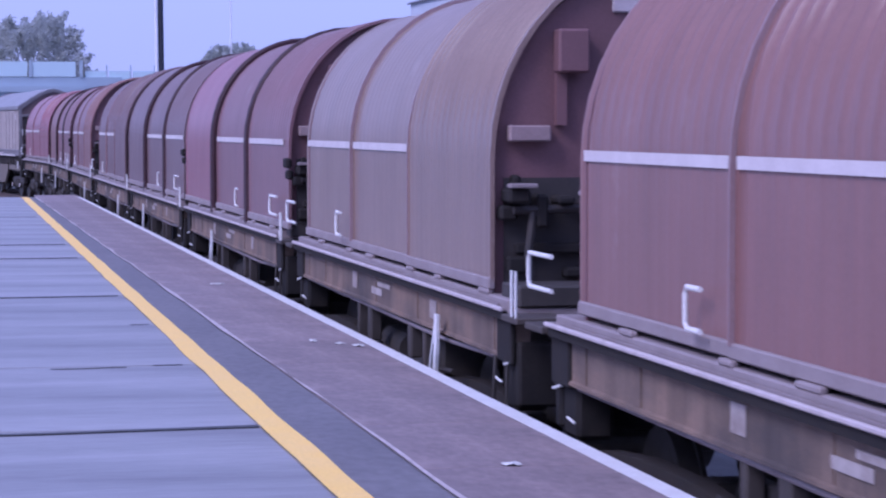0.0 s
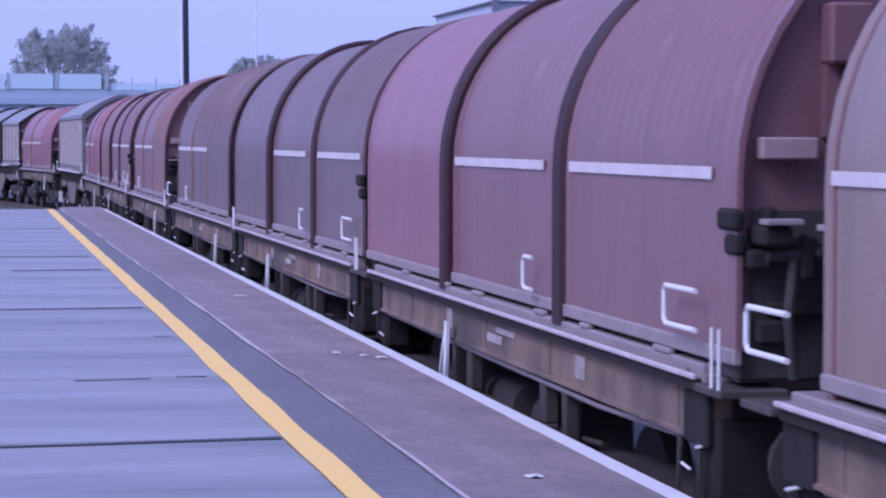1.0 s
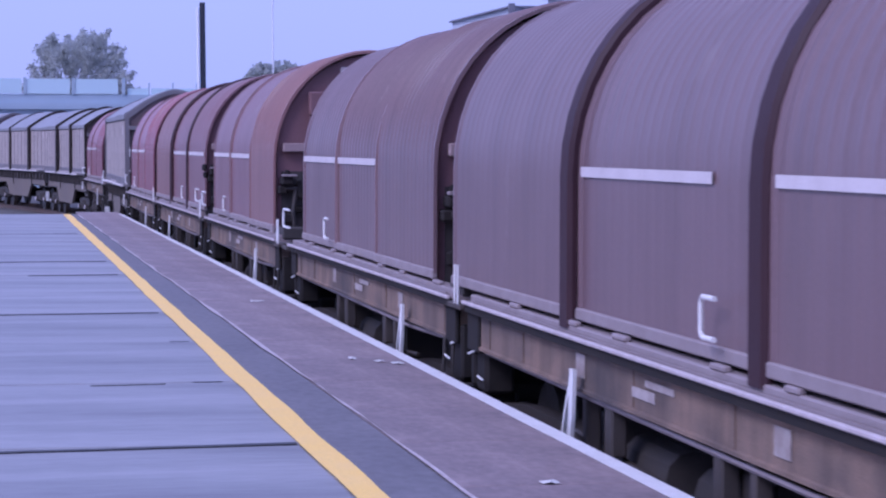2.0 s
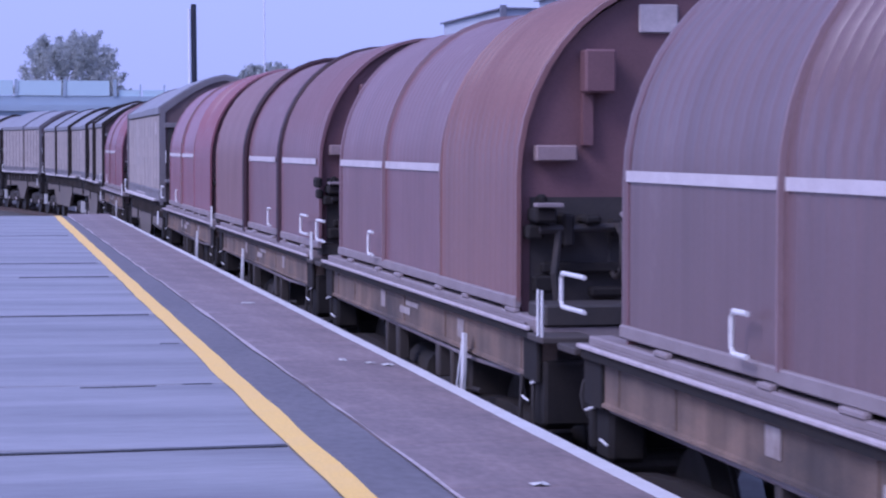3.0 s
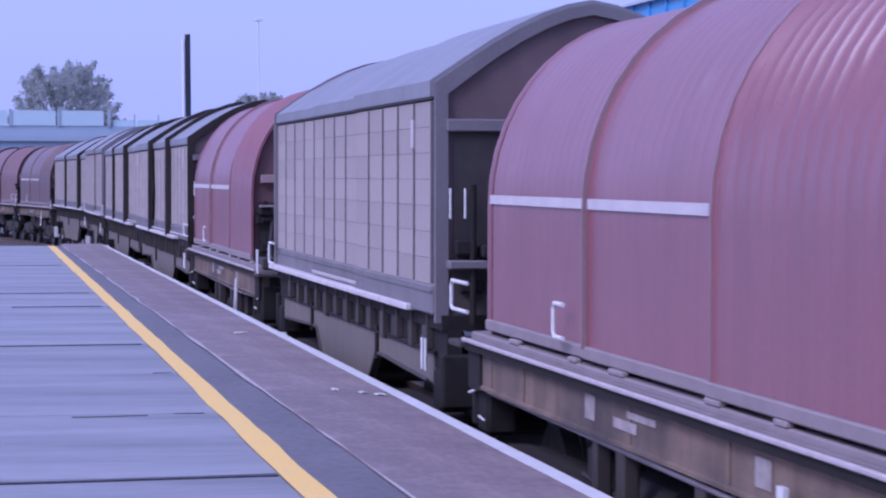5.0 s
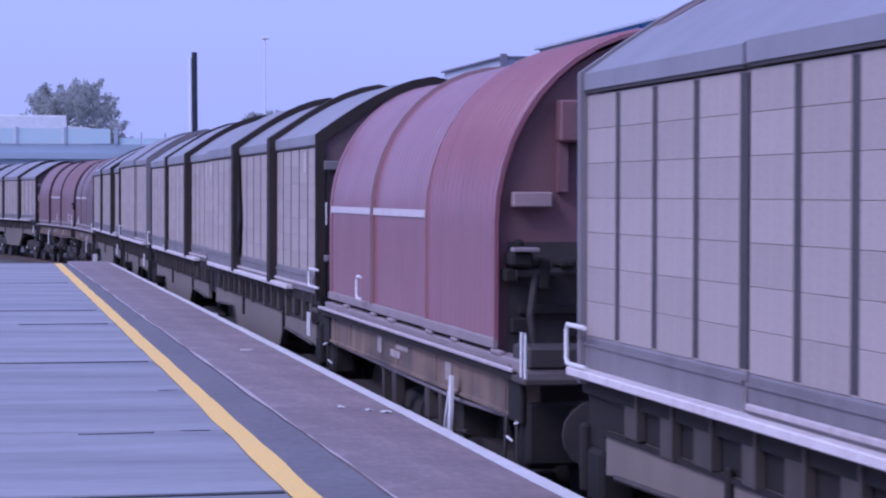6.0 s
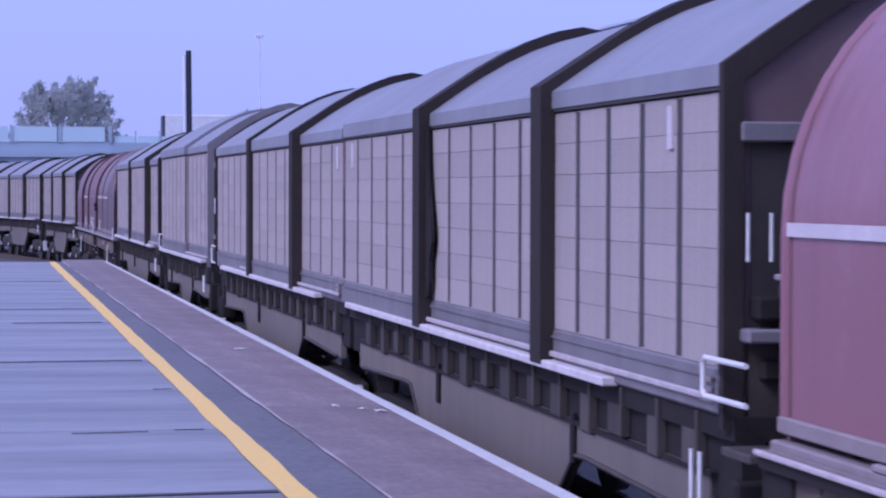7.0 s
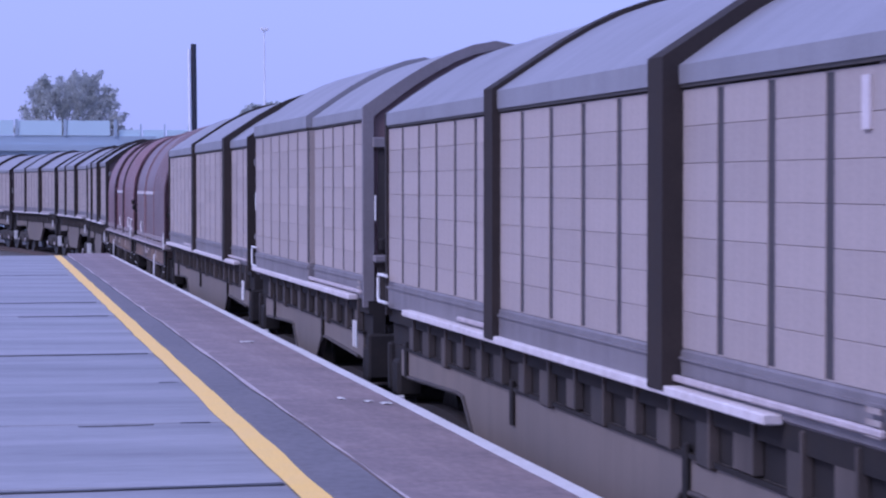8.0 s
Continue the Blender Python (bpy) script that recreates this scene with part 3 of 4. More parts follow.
def grey_roof_outline(grow=0.0, eave=3.30):
    pts = [(-1.27 - grow, eave), (-1.27 - grow, eave + 0.10 + grow * 0.5)]
    for i in range(1, 12):
        u = -1 + i / 6
        pts.append((1.25 * u, eave + 0.11 + 0.62 * (1 - abs(u) ** 1.55) + grow))
    return pts + [(1.27 + grow, eave + 0.10 + grow * 0.5), (1.27 + grow, eave)]


def grey_wagon(spec):
    """A bogie van with panelled sliding walls, an arched roof and black hoops."""
    deck0, deck1 = spec["deck"]
    mid = (deck0 + deck1) / 2
    y0, y1 = deck0 - mid, deck1 - mid
    hoops = [h - mid for h in spec["hoops"]]
    root = tagged(new("sliding_wall_van"), spec["label"], "freight wagon", "wagons of the train")
    b0, b1 = y0 + 0.10, y1 - 0.10
    eave = 3.30 if not hoops else 3.20
    part("floor_frame", one_box(-1.24, 1.24, y0, y1, 1.44, 1.56), SHADE_BLACK, root)
    steps = [h - mid for h in spec.get("steps", ())]
    cuts = [b0] + sorted(hoops + steps) + [b1]
    for i in range(len(cuts) - 1):
        a, b = cuts[i] + (0.06 if i else 0.0), cuts[i + 1] - (0.06 if i < len(cuts) - 2 else 0.0)
        out = (0.0, 0.055, 0.018)[(i + spec.get("shift", 0)) % 3]
        for sx in (-1, 1):
            xo, xi = sx * (1.235 + out), sx * 1.17
            wall = part("sliding_wall", one_box(*sorted((xi, xo)), a, b, 1.80, eave - 0.03), GREY_WALL, root, "grey panelled sliding wall")
            part("sill_panel", one_box(*sorted((xi, sx * (1.255 + out))), a, b, 1.56, 1.80, bevel=0.015), GREY_SILL, root, "plain grey lower sill")
            part("sill_lip", one_box(*sorted((sx * (1.252 + out), sx * (1.268 + out))), a, b, 1.742, 1.758), GREY_SILL, root)
            part("gutter", one_box(*sorted((xi, sx * (1.262 + out))), a, b, eave - 0.021, eave), BLACK, root)
            n = max(int(round((b - a) / 0.8)), 2)
            rows = 7
            w = (b - a) / n
            h = (eave - 0.03 - 1.80) / rows
            mesh = None
            for c in range(n):
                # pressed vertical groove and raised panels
                # the strip's dark colour carries the groove's shade
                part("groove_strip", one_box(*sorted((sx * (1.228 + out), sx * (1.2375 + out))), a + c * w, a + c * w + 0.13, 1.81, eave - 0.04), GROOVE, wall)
                if sx > 0:
                    continue
                for r in range(rows):
                    if mesh is None:
                        bm = one_box(-0.012, 0.0, 0.125, w + 0.004, 0.0011, h - 0.0011, bevel=0.0025)
                        ob = part("panel", bm, GREY_WALL, wall)
                        mesh = ob.data
                    else:
                        ob = shared("panel", mesh, wall, Matrix())
                    ob.location = (-(1.233 + out), a + c * w, 1.80 + r * h)
        roof = bmesh.new()
        prism(roof, grey_roof_outline(out, eave), a, b)
        part("roof_section", roof, GREY_ROOF, root, "pale grey arched roof section", smooth=True)
    # hoops
    for hy in hoops:
        bm = bmesh.new()
        o, n = grey_roof_outline(0.09, eave), grey_roof_outline(0.0, eave)
        out = [(-1.36, 1.575)] + o + [(1.36, 1.575)]
        prism(bm, out + [(1.15, 1.575)] + [(x * 0.9, z - 0.1) for x, z in n[::-1]] + [(-1.15, 1.575)], hy - 0.15, hy + 0.15)
        part("hoop", bm, HOOP, root, "black steel hoop round wall and roof")
    # end walls set in a frame
    for y, d in ((b0, -1), (b1, 1)):
        o = grey_roof_outline(0.02, eave)
        bm = bmesh.new()
        prism(bm, [(-1.22, 1.5)] + [(x * 0.965, z) for x, z in o] + [(1.22, 1.5)], y - d * 0.28, y + d * 0.016)
        wall = part("end_wall", bm, END_DARK, root, "dark brown end wall")
        if not spec.get("near" if d < 0 else "far", True):
            continue
        bm = bmesh.new()
        prism(bm, [(-1.285, 1.5)] + o + [(1.285, 1.5)] + [(1.18, 1.5)] + [(x * 0.92, z - 0.09) for x, z in o[::-1]] + [(-1.18, 1.5)], y - d * 0.02, y + d * 0.06)
        part("end_frame", bm, HOOP if hoops else GREY_SILL, wall, "black arched end frame" if hoops else "grey arched end frame")
        part("cross_rail", one_box(-1.2, 1.2, y - d * 0.02, y + d * 0.08, eave - 0.28, eave - 0.18, bevel=0.01), GREY_SILL, wall)
        part("recess_panel", one_box(-1.14, 1.14, *sorted((y - d * 0.02, y + d * 0.03)), 2.0, eave - 0.29), BLACK, wall, "black recessed end panel")
        part("end_door", one_box(-0.72, 0.72, *sorted((y + d * 0.03, y + d * 0.05)), 2.02, eave - 0.5, bevel=0.008), END_DARK, wall, "dull brown end door")
        part("end_ledge", one_box(-1.2, 1.2, *sorted((y, y + d * 0.2)), 1.93, 2.0, bevel=0.012), GREY_SILL, wall)
        part("lower_plate", one_box(-1.15, 1.15, *sorted((y, y + d * 0.04)), 1.5, 1.92), POST, wall)
        for xa, xb, reach, za, zb in ((-1.14, -0.98, 0.16, 2.04, 2.16), (-0.94, -0.84, 0.22, 2.02, 2.12), (-0.8, -0.58, 0.12, 2.06, 2.13), (-1.1, -0.9, 0.12, 1.74, 1.84), (-0.7, -0.52, 0.14, 1.62, 1.70)):
            part("door_gear", one_box(xa, xb, *sorted((y, y + d * reach)), za, zb, bevel=0.015), SHADE_BLACK, wall)
        part("lock_rod", tube(bmesh.new(), [(-1.0, y + d * 0.15, 1.5), (-1.0, y + d * 0.15, 2.6)], 0.025, 8), SHADE_BLACK, wall)
        part("lock_rod", tube(bmesh.new(), [(-0.5, y + d * 0.1, 1.5), (-0.5, y + d * 0.1, 2.9)], 0.04, 8), SHADE_BLACK, wall)
        for k in (0, 1):
            bm = bmesh.new()
            tube(bm, [(-1.18 + 0.12 * k, y + d * 0.12, 2.33), (-1.18 + 0.12 * k, y + d * 0.12, 2.57)], 0.010, 8)
            part("end_handle", bm, WHITE, wall)
    # pale running edge, brackets and deep belly
    ea, eb = spec.get("edge", (1.35, 0.25))
    for sx in (-1, 1):
        a, b = sorted((sx * 1.25, sx * 1.352))
        part("running_edge", one_box(a, b, y0 + ea, y1 - eb, 1.55, 1.603, bevel=0.008), EDGE_BRIGHT, root, "pale running edge")
        a, b = sorted((sx * 1.27, sx * 1.30))
        part("guide_rail", one_box(a, b, y0 + 0.2, y1 - 3.5, 1.625, 1.66, bevel=0.008), EDGE, root)
        part("solebar", one_box(*sorted((sx * 1.08, sx * 1.20)), y0, y1, 1.12, 1.52), SHADE_BLACK, root, "black solebar")
        part("lower_rail", one_box(*sorted((sx * 1.20, sx * 1.235)), y0 + 0.4, y1 - 0.4, 1.222, 1.25), SHADE_BLACK, root)
        # side pockets between upright plates
        n = int((y1 - y0 - 1.0) / 0.74)
        for i in range(n):
            yy = y0 + 0.6 + i * (y1 - y0 - 1.2) / n
            low = 1.22 - (0.0, 0.025, -0.01, 0.04, 0.01)[i % 5]
            part("upright_plate", one_box(*sorted((sx * 1.20, sx * 1.238)), yy, yy + (0.34, 0.27, 0.38, 0.3)[i % 4], low + 0.02, 1.50, bevel=0.012), POCKET, root, "dusty upright plate under the running edge")
            part("bracket", one_box(*sorted((sx * 1.20, sx * 1.262)), yy - 0.02, yy + 0.015, low + 0.03, 1.55, bevel=0.006), POST, root)
            if i % 6 == 3:
                part("hanging_strap", one_box(*sorted((sx * 1.218, sx * 1.246)), yy + 0.45, yy + 0.53, 0.98, 1.3, bevel=0.008), SHADE_BLACK, root)
        # deep girder plate with an arch over each bogie
        bm = bmesh.new()
        pts = [(y0 + 0.5, 1.25), (y0 + 0.5, 0.98), (y0 + 0.75, 1.0), (y0 + 3.1, 1.05), (y0 + 3.35, 1.04), (y0 + 4.15, 0.5),
               (y1 - 4.15, 0.5), (y1 - 3.35, 1.04), (y1 - 3.1, 1.05), (y1 - 0.75, 1.0), (y1 - 0.5, 0.98), (y1 - 0.5, 1.25)]
        xa, xb = sx * 1.215, sx * 1.16
        a = [bm.verts.new((xa, p, z)) for p, z in pts]
        b = [bm.verts.new((xb, p, z)) for p, z in pts]
        m = len(pts)
        for k in range(m):
            bm.faces.new((a[k], a[(k + 1) % m], b[(k + 1) % m], b[k]))
        bm.faces.new(a[::-1]), bm.faces.new(b)
        part("belly_panel", bm, GREY_BELLY, root, "dusty grey deep side girder")
        part("arch_lip", tube(bmesh.new(), [(sx * 1.222, y0 + 0.75, 0.99), (sx * 1.222, y0 + 3.1, 1.04), (sx * 1.222, y0 + 3.37, 1.03), (sx * 1.222, y0 + 4.15, 0.51)], 0.018, 6), POST, root)
        part("arch_lip", tube(bmesh.new(), [(sx * 1.222, y1 - 0.75, 0.99), (sx * 1.222, y1 - 3.1, 1.04), (sx * 1.222, y1 - 3.37, 1.03), (sx * 1.222, y1 - 4.15, 0.51)], 0.018, 6), POST, root)
        for yb in (y0 + 1.75, y1 - 1.75):
            for dy in (-0.9, 0.9):
                part("axle_cover", tube(bmesh.new(), [(sx * 1.16, yb + dy, 0.46), (sx * 1.19, yb + dy, 0.46)], 0.075, 12), STRIPE, root, "pale axle end cover")
    if spec.get("dent"):
        # black plate painted as the dark gap a bowed wall edge leaves beside the hoop
        hy = spec["dent"] - mid
        bm = bmesh.new()
        prof = [(3.24, 0.0), (3.05, 0.02), (2.85, 0.06), (2.65, 0.12), (2.5, 0.2), (2.38, 0.25), (2.27, 0.26), (2.2, 0.2), (2.12, 0.15), (1.95, 0.15), (1.84, 0.1), (1.81, 0.0)]
        a = [bm.verts.new((-1.306, hy - w, z)) for z, w in prof]
        b = [bm.verts.new((-1.28, hy - w, z)) for z, w in prof]
        m = len(prof)
        for k in range(m):
            bm.faces.new((a[k], a[(k + 1) % m], b[(k + 1) % m], b[k]))
        bm.faces.new(a[::-1]), bm.faces.new(b)
        part("bowed_gap_shade", bm, SHADE_BLACK, root, "black plate drawn as the dark bowed gap beside the hoop")
    if spec.get("far", True) and deck0 < 150:
        bracket(root, y1 - 0.45, y1 + 0.02, 1.62, 1.86, -1.34)
    if spec.get("near", True) and hoops and deck0 < 150:
        bracket(root, y0 - 0.5, y0 + 0.2, 1.66, 1.85, -1.34)
    for k in (0.35, 0.5) * spec.get("near", True):
        bm = bmesh.new()
        tube(bm, [(-1.31, y0 + k, 1.36), (-1.31, y0 + k, 1.10)], 0.013, 8)
        part("step_upright", bm, WHITE, root)
    for sy, so in spec.get("signs", ()):
        part("sign_plate", one_box(-1.25 - so, -1.235 - so, sy - mid - 0.045, sy - mid + 0.045, 2.9, 3.13), STRIPE, root, "small white vertical sign plate")
    part("end_step_plate", one_box(-1.32, -1.18, y1 - 0.48, y1 - 0.44, 0.42, 0.80, bevel=0.01), WHITE, root, "white painted step plate at the wagon end")
    for k in range(3):
        bar_panel(root, b0 + 0.12, b0 + 0.30, 1.62 + 0.05 * k, 1.645 + 0.05 * k, -1.287)
    add_buffers(root, y0, y1, spec.get("near", True), spec.get("far", True))
    sets = add_bogies(root, y0, y1, BOGIE)
    return root, mid, (y1 - y0) / 2 - 1.75, sets


L_RIB = "dull red coil wagon with three arched hoods between dark hoops"
L_PLAIN = "dull maroon coil wagon with smooth arched ribbed hood"
L_FRESH = "bright red coil wagon with ribbed arched hood and white stripe"
L_GREY = "pale grey sliding wall van with black hoops and arched roof"
L_GREY0 = "pale grey van with grid-panelled sliding walls and no hoops"
RED_WAGONS = [
    dict(deck=(4.6, 15.0), hood=(5.6, 14.5), seam=0.33, paint=RED, ridges=(0.036, 0.036, 0.026), stripes=((8.6, 14.45),), label=L_PLAIN),
    dict(deck=(16.12, 26.15), hood=(16.8, 25.75), seam=0.345, paint=BROWN_PALE, stripes=((19.95, 25.7),), label=L_PLAIN),
    dict(deck=(27.35, 37.9), hood=(26.95, 38.35), ribs=(30.63, 34.48), paint=RED_BROWN, paints=(RED_BROWN, RED_BROWN, RED_BRIGHT), stripes=((27.38, 30.5), (31.25, 34.35)), label=L_RIB),
    dict(deck=(38.85, 49.25), hood=(38.65, 50.0), ribs=(41.95, 46.0), paint=MAROON_DULL, stripes=((38.82, 41.82), (42.9, 45.87)), label=L_RIB),
    dict(deck=(49.75, 60.35), hood=(50.8, 59.65), seam=0.35, paint=MAROON_DULL, ridges=(0.036, 0.036, 0.014), stripes=((53.9, 59.6),), label=L_PLAIN),
    dict(deck=(61.65, 71.7), hood=(62.35, 71.1), seam=0.33, paint=RED_BROWN, paints=(RED, RED_BROWN, RED_BROWN), stripes=((65.25, 71.05),), label=L_PLAIN),
    dict(deck=(72.8, 83.3), hood=(72.45, 84.1), ribs=(75.93, 79.85), paint=RED_BROWN, paints=(RED_BROWN, RED_BROWN, RED), stripes=((72.72, 75.8), (76.7, 79.7)), label=L_RIB),
    dict(deck=(84.3, 94.0), hood=(84.95, 93.55), seam=0.34, paint=RED_BRIGHT, stripes=((87.9, 93.5),), label=L_FRESH),
    dict(deck=(107.55, 117.3), hood=(108.5, 117.2), handle=False, seam=0.32, paint=RED_BRIGHT, stripes=((111.35, 117.15),), label=L_FRESH),
    dict(deck=(169.8, 179.2), hood=(170.2, 178.8), seam=0.33, paint=MAROON_DULL, stripes=((173.1, 178.7),), label=L_PLAIN),
    dict(deck=(180.0, 190.6), hood=(179.8, 190.6), ribs=(183.4, 187.0), paint=RED_BROWN, stripes=((183.7, 186.8),), label=L_RIB),
]
GREY_WAGONS = [
    dict(deck=(95.3, 106.0), hoops=(), steps=(99.43, 102.6), edge=(1.05, 0.02), shift=1, signs=((96.31, 0.06),), label=L_GREY0),
    dict(deck=(117.9, 130.5), hoops=(121.79, 126.17), edge=(2.2, 0.4), far=False, shift=2, dent=126.0, signs=((118.95, 0.03), (129.9, 0.065)), label=L_GREY),
    dict(deck=(130.75, 143.6), hoops=(134.2, 138.62), edge=(1.6, 1.3), near=False, signs=((131.25, 0.012),), label=L_GREY),
    dict(deck=(144.8, 154.0), hoops=(), steps=(148.65,), edge=(0.6, 0.05), label=L_GREY0),
    dict(deck=(155.0, 168.9), hoops=(157.7, 162.9), label=L_GREY),
    dict(deck=(191.5, 202.9), hoops=(195.2, 199.0), label=L_GREY),
    dict(deck=(203.8, 215.2), hoops=(207.5, 211.3), label=L_GREY),
    dict(deck=(216.1, 227.5), hoops=(219.8, 223.6), label=L_GREY),
    dict(deck=(228.4, 239.8), hoops=(232.1, 235.9), label=L_GREY),
    dict(deck=(240.7, 252.1), hoops=(244.4, 248.2), label=L_GREY),
]
SPEED = 15.15
TRAIN = []


# ---- distance ----
def build_pole():
    pole = tagged(new("yard_mast"), "tall black lattice-free mast beside the line", "mast")
    pole.location = (6.55, 75, -1.2)
    bm = bmesh.new()
    tube(bm, [(0.03, 0, 0), (-0.04, 0, 7.15)], 0.085, 10)
    part("shaft", bm, POLE, pole)
    # pale bar added to paint the bright highlight on the shaft's side
    bm = bmesh.new()
    tube(bm, [(-0.10, -0.06, 0), (-0.17, -0.06, 7.0)], 0.05, 8)
    part("highlight_bar", bm, POLE_PALE, pole, "pale bar standing in for the highlight along the shaft")
    mast = tagged(new("thin_mast"), "thin pale distant mast with a small head", "mast")
    mast.location = (18.4, 160, -1.2)
    bm = bmesh.new()
    tube(bm, [(0.1, 0, 0), (0, 0, 12.9)], 0.045, 8)
    part("shaft", bm, POLE_PALE, mast)
    part("head", one_box(-0.25, 0.25, -0.1, 0.1, 12.8, 13.0, bevel=0.03), POLE_PALE, mast)


def build_fence():
    """A raised road parapet with pale panels far beyond the line."""
    wall = tagged(new("bridge_parapet"), "pale cyan panelled parapet on a blue-grey embankment wall", "parapet", kind="structure")
    part("embankment_wall", one_box(-60, 11.5, 160, 161, -1.3, 4.85), FENCE_BASE, wall)
    part("lower_band", one_box(-60, 9.2, 159.8, 160.05, 3.9, 4.3), FENCE_BASE, wall)
    part("road_deck", one_box(-90, 40, 161.02, 172, 2.9, 3.45), FENCE_BASE, wall)
    for x in (-11.9, -9.0, -6.1, -3.2, -0.2, 2.8, 5.8, 8.95):
        part("post", one_box(x - 0.1, x + 0.1, 159.9, 160.1, 4.85, 5.9), FENCE_BASE, wall)
        if x < 8.9:
            part("panel", one_box(x + 0.12, x + 2.8, 159.95, 160.02, 4.88, 5.82), FENCE, wall)
    for i in range(3):
        x = 9.1 + i * 1.5
        part("panel", one_box(x + 0.1, x + 1.4, 160.1, 160.15, 4.6, 5.25), FENCE, wall)
        part("post", one_box(x + 1.42, x + 1.5, 160.05, 160.2, 4.6, 5.6), FENCE_BASE, wall)


def build_tree(x, y, z0, height, width, seed, label):
    rnd = random.Random(seed)
    tree = tagged(new("tree"), label, "tree")
    tree.location = (x, y, z0)
    bm = bmesh.new()
    tube(bm, [(0, 0, 0), (0.1, 0, height * 0.3), (0, 0.1, height * 0.6)], width * 0.016, 8)
    for i in range(9):
        a = i * 2.4
        r = width * 0.3
        tube(bm, [(0, 0, height * (0.2 + 0.03 * i)), (r * 0.6 * math.cos(a), r * 0.6 * math.sin(a), height * (0.4 + 0.03 * i)), (r * math.cos(a), r * math.sin(a), height * (0.5 + 0.03 * i))], width * 0.006, 5)
    part("trunk", bm, BARK, tree)
    me = bpy.data.meshes.new("crown")
    verts, faces = [], []
    lobes = []
    for i in range(250):
        a, u = rnd.uniform(0, 2 * math.pi), rnd.random() ** 0.42
        zz = 0.12 + 0.80 * rnd.random()
        rad = width * 0.49 * math.sqrt(max(0.05, 1 - ((zz - 0.36) / 0.62) ** 2)) * u
        p = Vector((rad * math.cos(a), rad * math.sin(a), zz * height * 0.93))
        lobes.append((p, width * rnd.uniform(0.05, 0.09), (p - Vector((0, 0, height * 0.3))).normalized() * width * rnd.uniform(0.03, 0.11)))
    for p, lr, spray in lobes:
        for j in range(120):
            d = Vector((rnd.gauss(0, 1), rnd.gauss(0, 1), rnd.gauss(0, 1))).normalized() * lr * rnd.uniform(0.2, 1.0)
            along = rnd.uniform(-0.6, 1.0)
            c = p + d * (1 - 0.55 * max(along, 0)) + spray * along
            s = rnd.uniform(0.12, 0.28)
            u = Vector((rnd.gauss(0, 1), rnd.gauss(0, 1), rnd.gauss(0, 1))).normalized() * s
            v = u.cross(Vector((rnd.gauss(0, 1), rnd.gauss(0, 1), rnd.gauss(0, 1)))).normalized() * s * 0.6
            k = len(verts)
            verts += [c - u, c + v, c + u, c - v]
            faces.append((k, k + 1, k + 2, k + 3))
    me.from_pydata(verts, [], faces)
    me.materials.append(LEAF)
    crown = new("crown", me)
    crown.parent = tree


def build_sheds():
    shed = tagged(new("blue_warehouse"), "long low warehouse with bright blue and pale cladding", "building")
    part("wall", one_box(21.6, 45, 40, 86, -1.3, 7.34), SHED_BLUE, shed)
    part("gable_wall", one_box(21.6, 45, 86.02, 95, -1.3, 7.34), SHED_PALE, shed)
    part("roof", one_box(21.4, 45.3, 39.8, 95.2, 7.34, 7.42), SHED_PALE, shed)
    for i in range(23):
        part("cladding_rib", one_box(21.52, 21.61, 40 + i * 2, 40.12 + i * 2, -1.3, 7.32), SHED_BLUE, shed)
    annex = tagged(new("pale_annex"), "small pale grey flat-roofed annex beside the warehouse", "building")
    part("wall", one_box(21.8, 30, 102.6, 116, -1.3, 7.45), SHED_PALE, annex)
    part("parapet", one_box(21.65, 30.15, 102.45, 116.15, 7.45, 7.52), SHED_DARK, annex)
    part("corner_post", one_box(21.6, 21.85, 102.2, 102.44, -1.3, 7.6), SHED_DARK, annex)


def build_lorry():
    """A white box lorry on the road behind the parapet, its rear at local x = 0."""
    lorry = tagged(new("box_lorry"), "white box lorry driving behind the parapet", "lorry")
    part("box_body", one_box(0, 4.3, -1.1, 1.1, 1.0, 3.3, bevel=0.05), WHITE, lorry)
    part("rear_frame", one_box(-0.12, -0.01, -1.1, 1.1, 0.9, 3.25, bevel=0.03), POLE, lorry)
    bm = bmesh.new()
    a = [(4.4, 0.6), (6.1, 0.6), (6.1, 1.5), (5.75, 2.55), (4.4, 2.6)]
    va, vb = [bm.verts.new((x, -1.05, z)) for x, z in a], [bm.verts.new((x, 1.05, z)) for x, z in a]
    for k in range(5):
        bm.faces.new((va[k], va[(k + 1) % 5], vb[(k + 1) % 5], vb[k]))
    bm.faces.new(va[::-1]), bm.faces.new(vb)
    part("cab", bm, WHITE, lorry)
    part("chassis", one_box(0.1, 6.0, -0.5, 0.5, 0.55, 0.95), BLACK, lorry)
    for x in (1.0, 5.2):
        for y in (-0.95, 0.95):
            bm = bmesh.new()
            tube(bm, [(x, y - 0.12, 0.45), (x, y + 0.12, 0.45)], 0.45, 16)
            part("wheel", bm, BLACK, lorry)
    return lorry


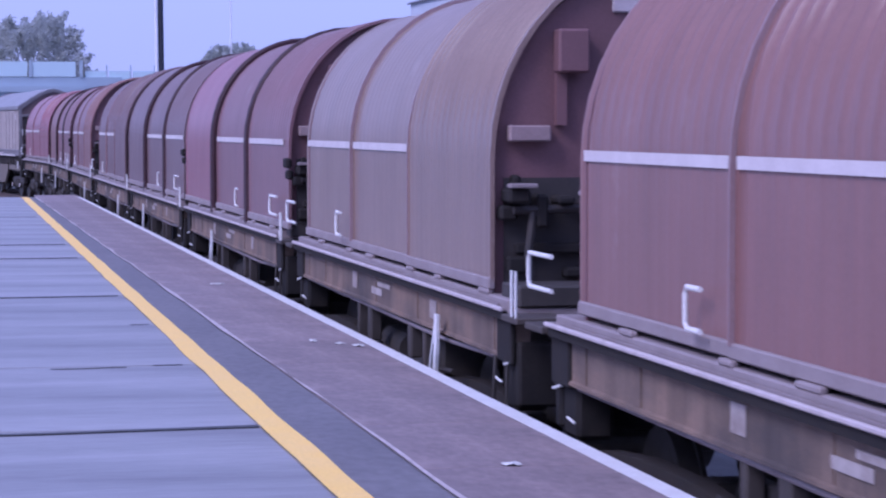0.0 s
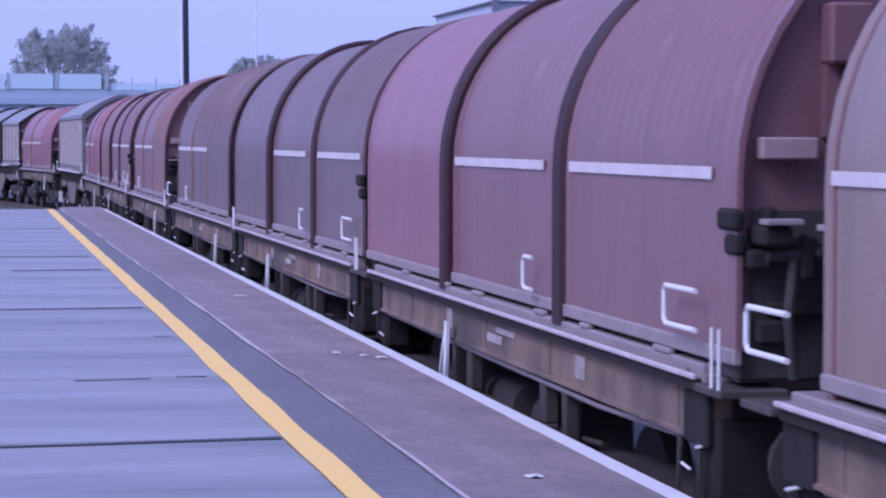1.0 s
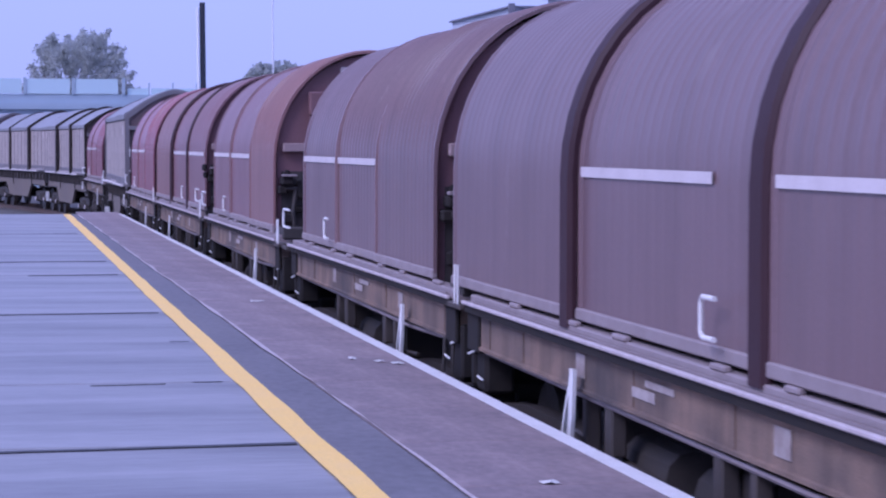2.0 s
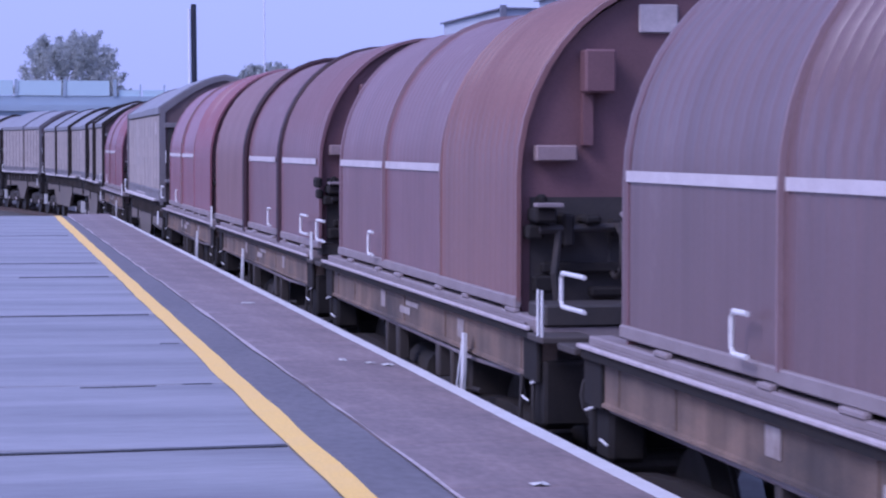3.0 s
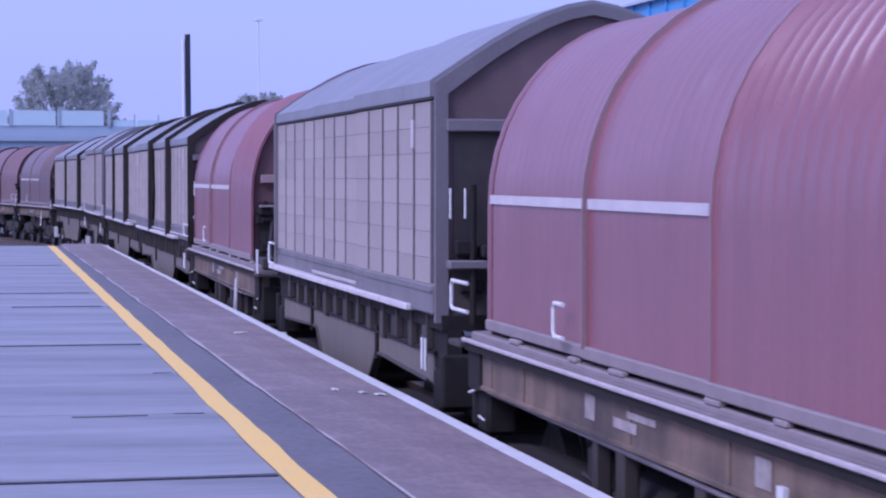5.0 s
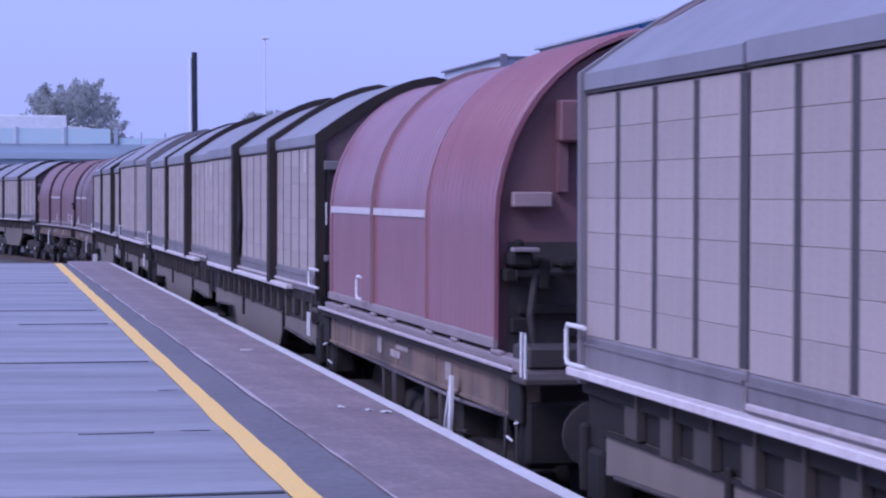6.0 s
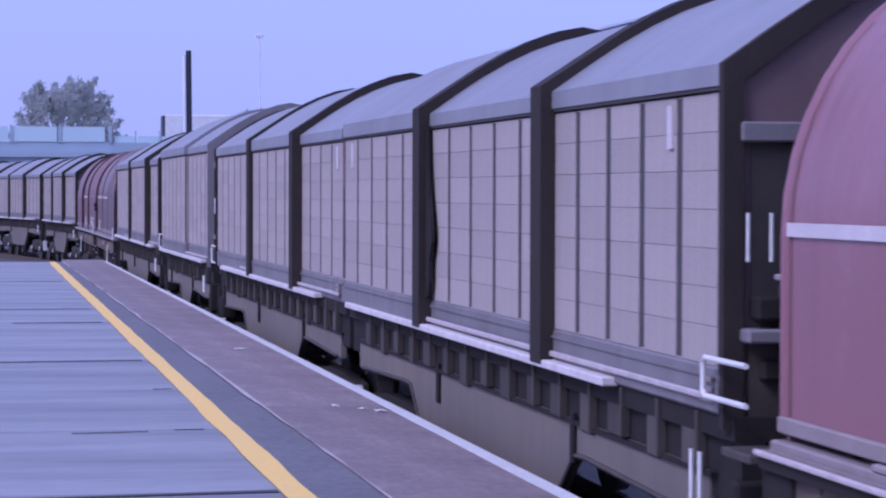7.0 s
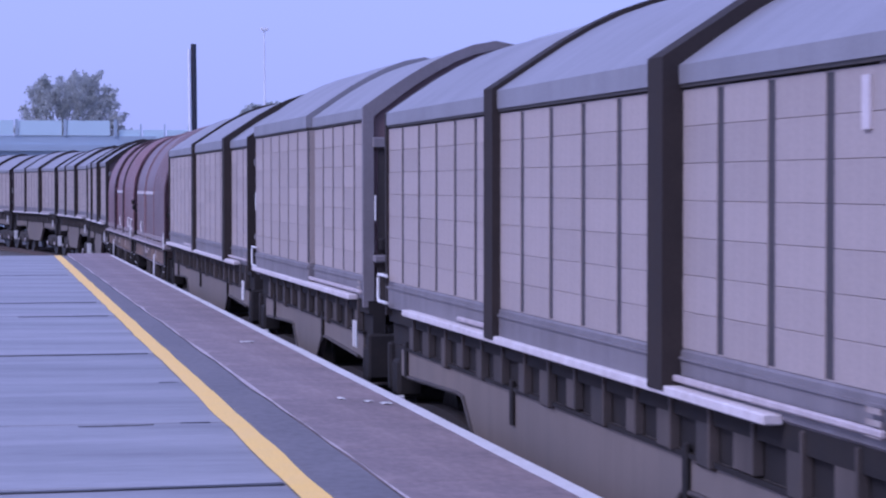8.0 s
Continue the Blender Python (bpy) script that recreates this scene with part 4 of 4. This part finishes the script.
def build_litter():
    for x, y, sx, sy, r in ((3.24, 19.7, 0.05, 0.08, 20), (3.12, 19.9, 0.04, 0.05, 60), (2.95, 20.2, 0.03, 0.1, 5), (2.99, 27.7, 0.09, 0.05, 0), (2.86, 12.6, 0.06, 0.06, 30)):
        bm = bmesh.new()
        vs = [bm.verts.new((sx * math.cos(a) * (0.8 + 0.3 * math.sin(3 * a)), sy * math.sin(a), 0.004 + 0.012 * math.sin(2 * a) ** 2)) for a in [k * math.pi / 5 for k in range(10)]]
        top = bm.verts.new((0, 0, 0.02))
        for k in range(10):
            bm.faces.new((vs[k], vs[(k + 1) % 10], top))
        bm.faces.new(vs[::-1])
        ob = tagged(part("paper_scrap", bm, LITTER), "crumpled pale paper scrap lying on the coping", "litter", "litter on the platform")
        ob.matrix_basis = pose(x, y, 0.007, 0, 0, r)


build_ground()
build_platform()
for spec in RED_WAGONS:
    TRAIN.append(red_wagon(spec))
for spec in GREY_WAGONS:
    TRAIN.append(grey_wagon(spec))
build_pole()
build_fence()
build_tree(11.7, 300, -1.2, 17.6, 14.4, 3, "broad dull green tree hazy in the distance")
build_tree(33.5, 290, -1.2, 13.6, 10.5, 8, "low distant tree hazy above the train roofs")
build_sheds()
build_litter()
LORRY = build_lorry()


# ---- what moves ----
def wagon_pose(mid, half, t):
    q = mid - SPEED * t
    xa, ya, _ = on_track(q - half)
    xb, yb, _ = on_track(q + half)
    turn = math.degrees(math.atan2(-(xb - xa), yb - ya))
    return pose((xa + xb) / 2, (ya + yb) / 2, RAIL_Z, 0, 0, turn)


def motions():
    walk(LORRY, [(t, pose(7.21 + 11.0 * (t - 6.5), 165, 3.45)) for t in (0.0, 4.0, 8.0)])
    for root, mid, half, sets in TRAIN:
        for ws in sets:
            y = ws.location.y
            walk(ws, [(i / FPS, pose(0, y, 0.46) @ Matrix.Rotation(SPEED / 0.46 * i / FPS, 4, "X")) for i in range(8 * FPS + 1)])
        walk(root, [(i * 0.5, wagon_pose(mid, half, i * 0.5)) for i in range(17)])


motions()
